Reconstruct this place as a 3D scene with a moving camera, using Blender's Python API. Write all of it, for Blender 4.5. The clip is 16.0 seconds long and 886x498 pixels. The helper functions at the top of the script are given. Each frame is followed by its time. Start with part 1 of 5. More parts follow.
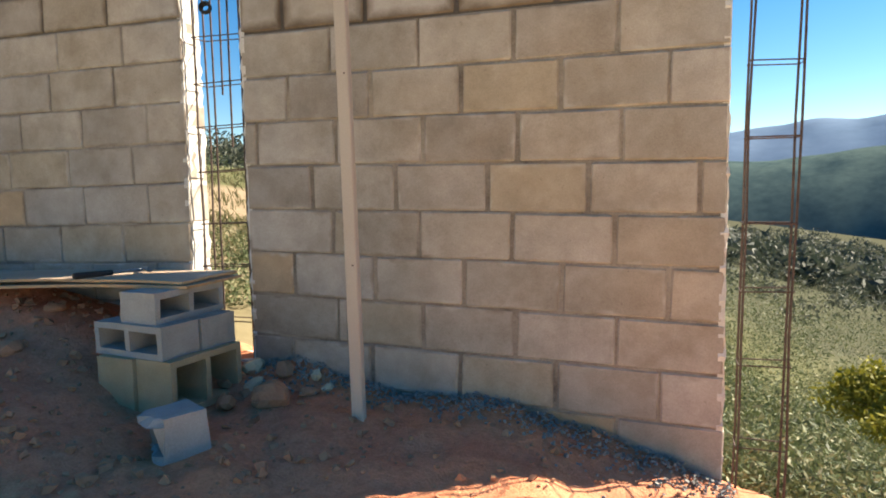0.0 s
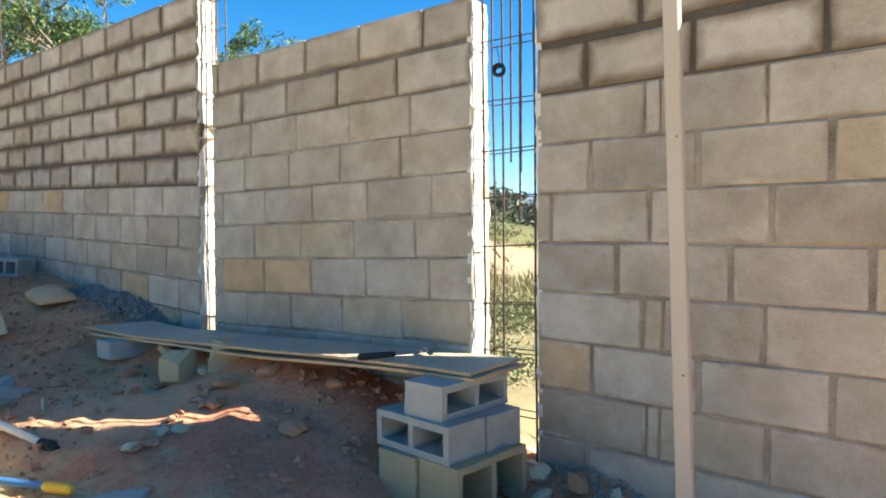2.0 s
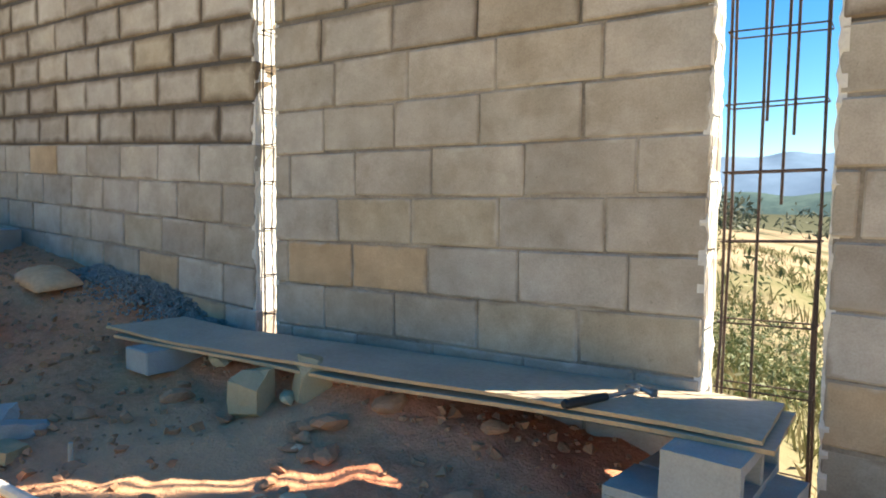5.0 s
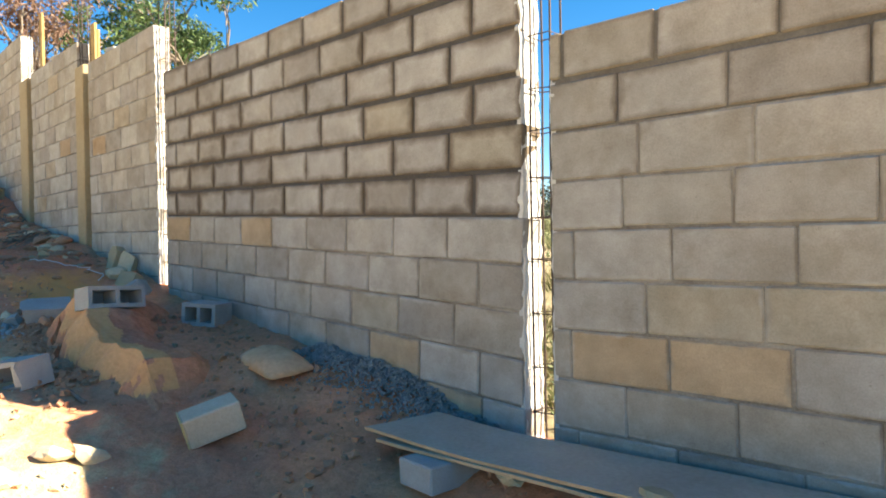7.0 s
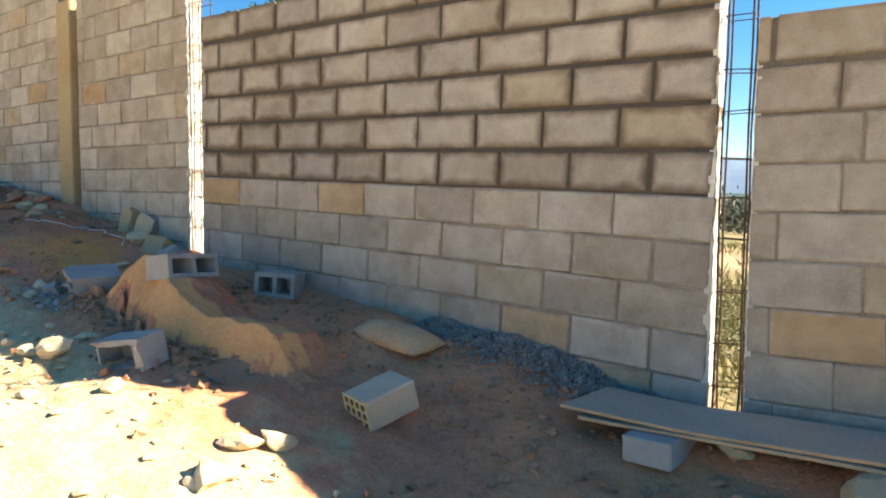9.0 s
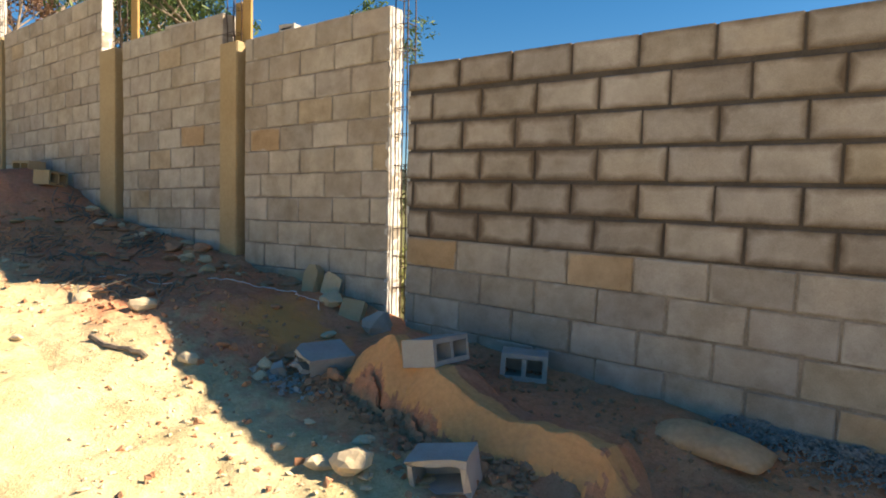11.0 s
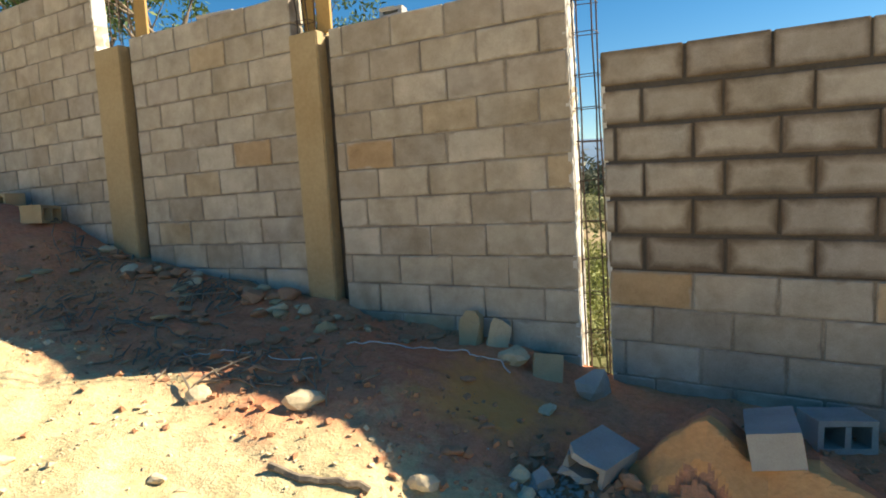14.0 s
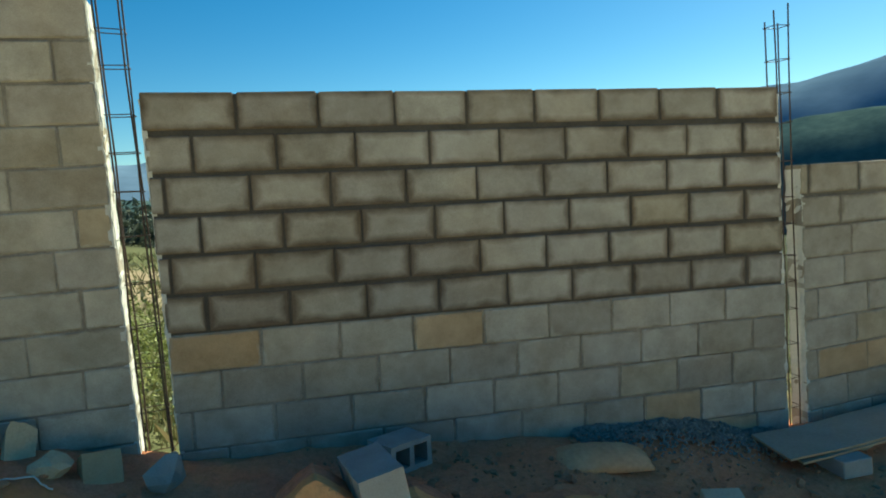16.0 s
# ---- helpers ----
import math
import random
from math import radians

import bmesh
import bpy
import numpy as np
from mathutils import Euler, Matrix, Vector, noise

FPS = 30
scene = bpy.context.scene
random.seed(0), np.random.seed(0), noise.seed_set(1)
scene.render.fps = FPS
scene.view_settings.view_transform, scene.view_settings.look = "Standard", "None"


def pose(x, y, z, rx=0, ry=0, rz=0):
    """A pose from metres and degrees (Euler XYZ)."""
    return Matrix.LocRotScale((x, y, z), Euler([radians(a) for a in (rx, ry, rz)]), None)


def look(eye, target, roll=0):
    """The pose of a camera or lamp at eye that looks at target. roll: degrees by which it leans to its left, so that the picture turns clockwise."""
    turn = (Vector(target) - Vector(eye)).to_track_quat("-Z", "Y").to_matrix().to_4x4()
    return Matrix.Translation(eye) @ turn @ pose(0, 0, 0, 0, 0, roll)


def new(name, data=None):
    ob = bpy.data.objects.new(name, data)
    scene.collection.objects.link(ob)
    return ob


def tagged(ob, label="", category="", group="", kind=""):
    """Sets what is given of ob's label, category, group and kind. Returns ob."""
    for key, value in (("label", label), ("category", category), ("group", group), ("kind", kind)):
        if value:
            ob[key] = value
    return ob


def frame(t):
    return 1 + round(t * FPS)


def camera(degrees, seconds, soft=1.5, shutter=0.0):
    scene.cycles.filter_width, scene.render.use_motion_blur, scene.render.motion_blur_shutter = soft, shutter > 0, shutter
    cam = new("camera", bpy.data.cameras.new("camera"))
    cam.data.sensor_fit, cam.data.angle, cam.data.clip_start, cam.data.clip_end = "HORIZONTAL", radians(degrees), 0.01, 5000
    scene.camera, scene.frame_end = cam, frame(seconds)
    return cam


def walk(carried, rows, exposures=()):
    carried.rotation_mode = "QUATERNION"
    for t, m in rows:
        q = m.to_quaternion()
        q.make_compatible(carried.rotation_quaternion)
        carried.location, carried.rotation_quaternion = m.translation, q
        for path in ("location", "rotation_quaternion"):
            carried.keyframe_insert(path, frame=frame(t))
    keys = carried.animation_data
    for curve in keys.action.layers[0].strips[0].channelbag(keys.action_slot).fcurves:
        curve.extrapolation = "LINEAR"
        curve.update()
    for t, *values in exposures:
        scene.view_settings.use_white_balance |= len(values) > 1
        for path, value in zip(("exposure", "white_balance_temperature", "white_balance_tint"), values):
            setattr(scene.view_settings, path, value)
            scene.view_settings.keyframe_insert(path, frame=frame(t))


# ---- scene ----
cam = camera(68.3, 16.0, soft=1.9)
# seconds, the eye, what it looks at, roll
PATH = [
    (0, (-0.004, -0.019, 1.489), (-0.968, 2.809, 1.213), -1.03),
    (0.5, (-0.115, 0.008, 1.603), (-1.056, 2.846, 1.354), -0.82),
    (1, (-0.168, 0.063, 1.604), (-1.778, 2.591, 1.481), -2.89),
    (1.5, (-0.296, 0.151, 1.585), (-2.048, 2.581, 1.415), -0.35),
    (2, (-0.489, 0.222, 1.622), (-2.337, 2.585, 1.575), -0.47),
    (2.5, (-0.625, 0.339, 1.646), (-2.602, 2.593, 1.753), -1.21),
    (3, (-0.835, 0.478, 1.667), (-3.065, 2.483, 1.564), -2.35),
    (3.5, (-1.018, 0.455, 1.609), (-3.236, 2.475, 1.555), -0.16),
    (3.7, (-1.105, 0.428, 1.622), (-3.214, 2.557, 1.485), -0.42),
    (5.8, (-1.951, 0.533, 1.833), (-3.649, 2.999, 1.646), 0.87),
    (6, (-2.032, 0.577, 1.878), (-3.927, 2.895, 1.687), -0.94),
    (6.5, (-2.282, 0.497, 1.784), (-4.509, 2.506, 1.717), 2.47),
    (7, (-2.525, 0.318, 1.872), (-4.63, 2.454, 1.838), -0.98),
    (7.5, (-2.85, 0.136, 1.788), (-4.63, 2.55, 1.743), 2.03),
    (8, (-3.055, -0.007, 1.904), (-4.905, 2.353, 1.793), 3.27),
    (8.5, (-3.233, -0.32, 1.98), (-4.841, 2.197, 1.695), 1.81),
    (9, (-3.551, -0.442, 1.918), (-5.274, 2.006, 1.721), 0.62),
    (9.5, (-3.889, -0.474, 2.041), (-5.773, 1.848, 1.803), -0.19),
    (9.7, (-4.019, -0.521, 2.076), (-5.995, 1.728, 1.883), -0.21),
    (11.8, (-5.451, -0.997, 2.252), (-7.197, 1.44, 2.156), 1.56),
    (12, (-5.578, -1.001, 2.255), (-7.443, 1.346, 2.149), 1.83),
    (12.5, (-5.892, -0.949, 2.385), (-7.719, 1.423, 2.211), -2.09),
    (13, (-6.237, -1.057, 2.387), (-7.746, 1.531, 2.228), 2.96),
    (13.5, (-6.484, -1.08, 2.479), (-7.837, 1.591, 2.293), 1.22),
    (14, (-6.813, -0.989, 2.585), (-8.325, 1.59, 2.331), -3.62),
    (14.5, (-7.006, -1.027, 2.608), (-8.711, 1.44, 2.535), -1.44),
    (15, (-7.26, -1.098, 2.503), (-8.815, 1.459, 2.716), -0.07),
    (15.3, (-7.316, -1.059, 2.445), (-8.017, 1.847, 2.696), -3.53),
    (15.5, (-7.344, -0.94, 2.476), (-7.559, 2.051, 2.55), -6.64),
    (15.8, (-7.281, -0.928, 2.605), (-6.984, 2.055, 2.503), -6.38),
    (16, (-7.327, -0.837, 2.706), (-6.547, 2.048, 2.444), -4.46),
]
EXPOSURES = [(0.0, 1.72, 7300, 10), (1.0, 1.92, 6750, 5), (2.0, 2.14, 6650, 4), (2.5, 2.14, 6600, 3), (3.5, 2.04, 6700, 3), (6.0, 2.12, 7300, 8), (7.0, 2.24, 7300, 8), (8.0, 2.30, 7400, 9), (9.5, 1.97, 7900, 12), (12.0, 1.37, 8000, 12),
             (14.5, 1.50, 7300, 5), (15.2, 1.33, 6250, -3), (15.6, 1.11, 6150, -16), (16.0, 1.08, 6600, -17)]
walk(cam, [(t, look(eye, target, roll)) for t, eye, target, roll in PATH], EXPOSURES)

# ---- light ----
SUN_AZ, SUN_EL = 54.4, 36.0            # degrees from +y towards +x, and above the horizon
world = bpy.data.worlds.new("sky")
scene.world = world
world.use_nodes = True
wn = world.node_tree.nodes
wl = world.node_tree.links
sky = wn.new("ShaderNodeTexSky")
sky.sky_type = "NISHITA"
sky.sun_disc = False
sky.sun_elevation, sky.sun_rotation = radians(SUN_EL), radians(SUN_AZ)
sky.altitude, sky.air_density, sky.dust_density, sky.ozone_density = 1500, 1.0, 0.5, 2.0
deep = wn.new("ShaderNodeHueSaturation")
deep.inputs["Saturation"].default_value = 1.42
wl.new(sky.outputs[0], deep.inputs["Color"])
wl.new(deep.outputs[0], wn["Background"].inputs[0])
wn["Background"].inputs[1].default_value = 0.06
sun = new("sun", bpy.data.lights.new("sun", "SUN"))
sun.data.energy, sun.data.angle, sun.data.color = 5.0, radians(0.53), (1.0, 0.93, 0.82)
sun_dir = Vector((math.sin(radians(SUN_AZ)) * math.cos(radians(SUN_EL)), math.cos(radians(SUN_AZ)) * math.cos(radians(SUN_EL)), math.sin(radians(SUN_EL))))
sun.matrix_world = look(tuple(sun_dir * 40), (0, 0, 0))


# ---- materials ----
class Nodes:
    """Short hand for building a node material."""

    def __init__(self, name):
        self.mat = bpy.data.materials.new(name)
        self.mat.use_nodes = True
        self.t = self.mat.node_tree
        self.bsdf = self.t.nodes["Principled BSDF"]

    def add(self, kind, **props):
        n = self.t.nodes.new(kind)
        for k, v in props.items():
            setattr(n, k, v)
        return n

    def link(self, a, b):
        self.t.links.new(a, b)

    def val(self, node, name, v):
        node.inputs[name].default_value = v
        return node

    def coords(self, per_object=True):
        """Object coordinates in metres, shifted by the object's random number."""
        tc = self.add("ShaderNodeTexCoord")
        if not per_object:
            return tc.outputs["Object"]
        info = self.add("ShaderNodeObjectInfo")
        mul = self.add("ShaderNodeVectorMath", operation="SCALE")
        mul.inputs[0].default_value = (37.0, 19.0, 53.0)
        self.link(info.outputs["Random"], mul.inputs["Scale"])
        addv = self.add("ShaderNodeVectorMath", operation="ADD")
        self.link(tc.outputs["Object"], addv.inputs[0])
        self.link(mul.outputs[0], addv.inputs[1])
        return addv.outputs[0]

    def noise(self, vec, scale, detail=4.0, rough=0.6):
        n = self.add("ShaderNodeTexNoise")
        n.inputs["Scale"].default_value, n.inputs["Detail"].default_value, n.inputs["Roughness"].default_value = scale, detail, rough
        self.link(vec, n.inputs["Vector"])
        return n.outputs["Fac"]

    def ramp(self, fac, stops, interp="LINEAR"):
        r = self.add("ShaderNodeValToRGB")
        r.color_ramp.interpolation = interp
        el = r.color_ramp.elements
        while len(el) < len(stops):
            el.new(0.5)
        for e, (p, c) in zip(el, stops):
            e.position, e.color = p, (*c, 1.0) if len(c) == 3 else c
        self.link(fac, r.inputs[0])
        return r.outputs[0]

    def mix(self, fac, a, b, blend="MIX"):
        m = self.add("ShaderNodeMix", data_type="RGBA", blend_type=blend)
        for sock, v in ((m.inputs[0], fac), (m.inputs[6], a), (m.inputs[7], b)):
            if isinstance(v, (int, float)):
                sock.default_value = v
            elif isinstance(v, tuple):
                sock.default_value = (*v, 1.0)
            else:
                self.link(v, sock)
        return m.outputs[2]

    def math(self, op, a, b=0.0):
        m = self.add("ShaderNodeMath", operation=op)
        for sock, v in zip(m.inputs, (a, b)):
            if isinstance(v, (int, float)):
                sock.default_value = v
            else:
                self.link(v, sock)
        return m.outputs[0]

    def bump(self, height, strength, distance, normal=None):
        b = self.add("ShaderNodeBump")
        b.inputs["Strength"].default_value, b.inputs["Distance"].default_value = strength, distance
        self.link(height, b.inputs["Height"])
        if normal is not None:
            self.link(normal, b.inputs["Normal"])
        return b.outputs[0]

    def done(self, color, rough=0.9, normal=None, metal=0.0, spec=0.3):
        if isinstance(color, tuple):
            self.bsdf.inputs["Base Color"].default_value = (*color, 1.0)
        else:
            self.link(color, self.bsdf.inputs["Base Color"])
        self.bsdf.inputs["Roughness"].default_value = rough
        self.bsdf.inputs["Metallic"].default_value = metal
        self.bsdf.inputs["Specular IOR Level"].default_value = spec
        if normal is not None:
            self.link(normal, self.bsdf.inputs["Normal"])
        return self.mat


def grainy(name, dark, light, scale=3.0, fine=60.0, rough=0.9, bump=0.3, dist=0.004, metal=0.0, spec=0.3, per_object=True):
    """A surface with blotches at one scale and grain at another."""
    n = Nodes(name)
    v = n.coords(per_object)
    big, small = n.noise(v, scale, 5), n.noise(v, fine, 3)
    c = n.ramp(big, [(0.3, dark), (0.7, light)])
    c = n.mix(0.24, c, n.ramp(small, [(0.3, tuple(x * 0.6 for x in dark)), (0.75, tuple(min(1, x * 1.15) for x in light))]), "MIX")
    return n.done(c, rough, n.bump(small, bump, dist), metal, spec)


def block_material(name, tones, damp=0.0, rim=0.04):
    """Cast concrete block: sandy grain, blotches, each block its own tone; damp: how wet the rim is from fresh mortar, rim: how far in."""
    n = Nodes(name)
    v = n.coords()
    info = n.add("ShaderNodeObjectInfo")
    tone = n.ramp(info.outputs["Random"], tones, "CONSTANT")
    blotch = n.noise(v, 6.0, 5, 0.65)
    grain = n.noise(v, 170.0, 2, 0.7)
    pores = n.noise(v, 45.0, 3, 0.75)
    c = n.mix(0.8, tone, n.ramp(blotch, [(0.3, (0.62, 0.60, 0.57)), (0.7, (1.0, 1.0, 1.0))]), "MULTIPLY")
    c = n.mix(0.38, c, n.ramp(grain, [(0.3, (0.60, 0.58, 0.55)), (0.65, (1.05, 1.05, 1.05))]), "MULTIPLY")
    c = n.mix(n.ramp(pores, [(0.66, (0, 0, 0)), (0.74, (0.55, 0.55, 0.55))]), c, n.mix(1.0, c, (0.55, 0.52, 0.48), "MULTIPLY"))
    geo = n.add("ShaderNodeNewGeometry")
    # clay dust rubbed over whole stretches of the wall, and rain streaks
    smear = n.noise(geo.outputs["Position"], 1.3, 5, 0.6)
    c = n.mix(n.ramp(smear, [(0.42, (0, 0, 0)), (0.68, (0.75, 0.75, 0.75))]), c, n.mix(1.0, c, (1.0, 0.92, 0.81), "MULTIPLY"))
    streak = n.noise(geo.outputs["Position"], 3.1, 4, 0.7)
    c = n.mix(n.ramp(streak, [(0.48, (0, 0, 0)), (0.70, (0.72, 0.72, 0.72))]), c, n.mix(1.0, c, (0.72, 0.70, 0.66), "MULTIPLY"))
    tc = n.add("ShaderNodeTexCoord")
    sep = n.add("ShaderNodeSeparateXYZ")
    n.link(tc.outputs["Generated"], sep.inputs[0])
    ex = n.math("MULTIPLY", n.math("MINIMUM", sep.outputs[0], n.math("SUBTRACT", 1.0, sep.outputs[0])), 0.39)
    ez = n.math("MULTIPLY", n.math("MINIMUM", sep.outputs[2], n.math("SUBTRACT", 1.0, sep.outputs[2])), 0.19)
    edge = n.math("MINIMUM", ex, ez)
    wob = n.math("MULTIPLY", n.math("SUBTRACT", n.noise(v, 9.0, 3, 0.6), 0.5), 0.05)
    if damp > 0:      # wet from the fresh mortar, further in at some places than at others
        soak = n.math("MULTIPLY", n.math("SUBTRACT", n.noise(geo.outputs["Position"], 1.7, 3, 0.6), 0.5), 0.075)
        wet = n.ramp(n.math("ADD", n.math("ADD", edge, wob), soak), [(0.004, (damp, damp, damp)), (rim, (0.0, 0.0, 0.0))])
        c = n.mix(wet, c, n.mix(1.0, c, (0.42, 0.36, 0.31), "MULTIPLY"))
    else:             # mortar wiped over the edges, pale here and clay-brown there
        patch = n.noise(geo.outputs["Position"], 5.0, 3, 0.6)
        wiped = n.ramp(n.math("ADD", edge, n.math("MULTIPLY", wob, 1.5)), [(0.002, (0.6, 0.6, 0.6)), (0.015, (0.0, 0.0, 0.0))])
        c = n.mix(wiped, c, n.ramp(patch, [(0.36, (0.19, 0.15, 0.115)), (0.5, (0.31, 0.27, 0.225)), (0.64, (0.47, 0.435, 0.39))]))
    h = n.mix(0.5, grain, blotch)
    return n.done(c, 0.95, n.bump(h, 0.4, 0.005), spec=0.15)


DRY = [(0.0, (0.40, 0.362, 0.32)), (0.2, (0.45, 0.412, 0.37)), (0.42, (0.375, 0.34, 0.31)), (0.62, (0.465, 0.43, 0.395)), (0.8, (0.42, 0.388, 0.36)), (0.93, (0.44, 0.387, 0.315))]
OLD = [(0.0, (0.475, 0.425, 0.36)), (0.22, (0.525, 0.475, 0.41)), (0.45, (0.435, 0.385, 0.33)), (0.65, (0.555, 0.505, 0.44)), (0.82, (0.485, 0.435, 0.385)), (0.95, (0.51, 0.42, 0.31))]
M_BLOCK = block_material("concrete_block", DRY)
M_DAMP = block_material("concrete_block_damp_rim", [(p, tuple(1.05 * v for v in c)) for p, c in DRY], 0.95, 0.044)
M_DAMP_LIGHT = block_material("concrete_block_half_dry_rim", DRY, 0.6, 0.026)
M_OLD = block_material("concrete_block_old", OLD)
M_STAINED = block_material("concrete_block_clay_stained", [(0.0, (0.485, 0.35, 0.225)), (0.5, (0.505, 0.38, 0.26))])
M_LOOSE = grainy("concrete_block_grey", (0.30, 0.285, 0.26), (0.42, 0.40, 0.37), 6.0, 150.0, 0.95, 0.35, 0.003)
M_LOOSE_TAN = grainy("concrete_block_tan", (0.36, 0.27, 0.155), (0.46, 0.36, 0.225), 6.0, 150.0, 0.95, 0.35, 0.003)
M_MORTAR = grainy("mortar_dry", (0.09, 0.07, 0.055), (0.36, 0.315, 0.26), 4.0, 90.0, 0.95, 0.6, 0.006)
M_MORTAR_WET = grainy("mortar_fresh", (0.055, 0.047, 0.040), (0.105, 0.09, 0.078), 5.0, 90.0, 0.9, 0.7, 0.006)
M_MORTAR_HALF = grainy("mortar_half_dry", (0.085, 0.07, 0.056), (0.19, 0.165, 0.14), 5.0, 90.0, 0.9, 0.7, 0.006)
M_CEMENT = grainy("mortar_squeezed", (0.50, 0.47, 0.43), (0.66, 0.63, 0.58), 8.0, 70.0, 0.95, 0.8, 0.006)
M_COLUMN = grainy("cast_concrete_earthy", (0.36, 0.255, 0.135), (0.43, 0.335, 0.20), 2.2, 40.0, 0.92, 0.4, 0.005)
M_PLANK = grainy("weathered_plywood", (0.41, 0.31, 0.22), (0.53, 0.42, 0.31), 3.0, 55.0, 0.85, 0.3, 0.002)
M_PLY_EDGE = grainy("raw_plywood_edge", (0.40, 0.25, 0.13), (0.58, 0.40, 0.23), 6.0, 120.0, 0.85, 0.4, 0.002)
M_POST = grainy("dusty_pine_post", (0.42, 0.36, 0.30), (0.48, 0.42, 0.355), 2.0, 220.0, 0.85, 0.3, 0.002)
M_FORM = grainy("formwork_pine", (0.34, 0.20, 0.07), (0.48, 0.31, 0.12), 5.0, 60.0, 0.8, 0.3, 0.002)
M_RUST = grainy("rusty_rebar", (0.06, 0.042, 0.036), (0.12, 0.085, 0.07), 30.0, 200.0, 0.7, 0.5, 0.001, 0.4)
M_BLACK = grainy("black_rubber", (0.012, 0.012, 0.013), (0.03, 0.03, 0.03), 10.0, 90.0, 0.6, 0.2, 0.001)
M_STEEL = grainy("worn_steel", (0.20, 0.20, 0.21), (0.35, 0.35, 0.36), 20.0, 120.0, 0.45, 0.2, 0.001, 0.9)
M_CLAY = grainy("dusty_fired_clay", (0.48, 0.37, 0.255), (0.60, 0.49, 0.36), 8.0, 90.0, 0.9, 0.3, 0.003)
M_CLAY_EDGE = grainy("fired_clay_end", (0.58, 0.42, 0.19), (0.68, 0.52, 0.27), 8.0, 90.0, 0.9, 0.3, 0.003)
M_SACK = grainy("tan_paper_sack", (0.62, 0.31, 0.15), (0.74, 0.42, 0.23), 5.0, 40.0, 0.8, 0.4, 0.004)
M_STONE = grainy("pale_rubble", (0.52, 0.41, 0.27), (0.63, 0.52, 0.355), 6.0, 70.0, 0.95, 0.5, 0.006)
M_STONE_DARK = grainy("brown_clod", (0.34, 0.165, 0.095), (0.50, 0.265, 0.155), 6.0, 70.0, 0.95, 0.6, 0.006)
M_GRAVEL = grainy("grey_gravel", (0.15, 0.145, 0.135), (0.34, 0.325, 0.30), 30.0, 150.0, 0.9, 0.4, 0.003, per_object=False)
M_WHITE = grainy("white_cord", (0.6, 0.57, 0.52), (0.75, 0.72, 0.68), 10.0, 90.0, 0.8, 0.2, 0.001)
M_BARK = grainy("bark", (0.13, 0.10, 0.075), (0.27, 0.22, 0.17), 6.0, 40.0, 0.95, 0.6, 0.01)


def leafy(name, tones, rough=0.6):
    n = Nodes(name)
    geo = n.add("ShaderNodeNewGeometry")
    c = n.ramp(geo.outputs["Random Per Island"], tones)
    n.bsdf.inputs["Subsurface Weight"].default_value = 0.0
    trans = n.add("ShaderNodeBsdfTranslucent")
    n.link(c, trans.inputs["Color"])
    mixs = n.add("ShaderNodeMixShader")
    mixs.inputs[0].default_value = 0.22
    out = n.t.nodes["Material Output"]
    n.done(c, rough, spec=0.2)
    n.link(n.bsdf.outputs[0], mixs.inputs[1])
    n.link(trans.outputs[0], mixs.inputs[2])
    n.link(mixs.outputs[0], out.inputs["Surface"])
    return n.mat


M_SCRUB = leafy("scrub_leaves", [(0.0, (0.05, 0.066, 0.03)), (0.5, (0.10, 0.13, 0.055)), (0.8, (0.18, 0.195, 0.095)), (1.0, (0.32, 0.30, 0.18))])
# Brighter, yellower copy of the scrub: sunlight put into its leaf colours.
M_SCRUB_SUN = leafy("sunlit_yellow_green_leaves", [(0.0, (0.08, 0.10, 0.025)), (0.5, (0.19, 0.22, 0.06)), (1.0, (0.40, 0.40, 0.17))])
M_GRASS = leafy("dry_grass", [(0.0, (0.09, 0.10, 0.04)), (0.5, (0.17, 0.165, 0.075)), (1.0, (0.32, 0.27, 0.15))])
M_LEAF = leafy("tree_leaves", [(0.0, (0.035, 0.065, 0.03)), (0.6, (0.085, 0.14, 0.05)), (1.0, (0.16, 0.21, 0.08))])
M_WOODS = leafy("far_woods_leaves", [(0.0, (0.028, 0.042, 0.034)), (0.6, (0.07, 0.085, 0.06)), (1.0, (0.13, 0.135, 0.10))])
M_LEAF_YELLOW = leafy("yellow_green_leaves", [(0.0, (0.16, 0.16, 0.02)), (1.0, (0.34, 0.31, 0.05))])
M_LEAF_RUST = leafy("dry_reddish_leaves", [(0.0, (0.13, 0.07, 0.05)), (1.0, (0.25, 0.16, 0.11))])
# Blue of the distant haze is mixed into both base colours.
M_FAR = grainy("haze_blue_wooded_hill", (0.035, 0.065, 0.075), (0.11, 0.155, 0.14), 0.022, 0.14, 1.0, 0.0, 0.1, per_object=False, spec=0.0)
M_MOUNTAIN = grainy("haze_blue_mountain", (0.13, 0.20, 0.29), (0.17, 0.24, 0.34), 0.004, 0.02, 1.0, 0.0, 0.1, per_object=False, spec=0.0)


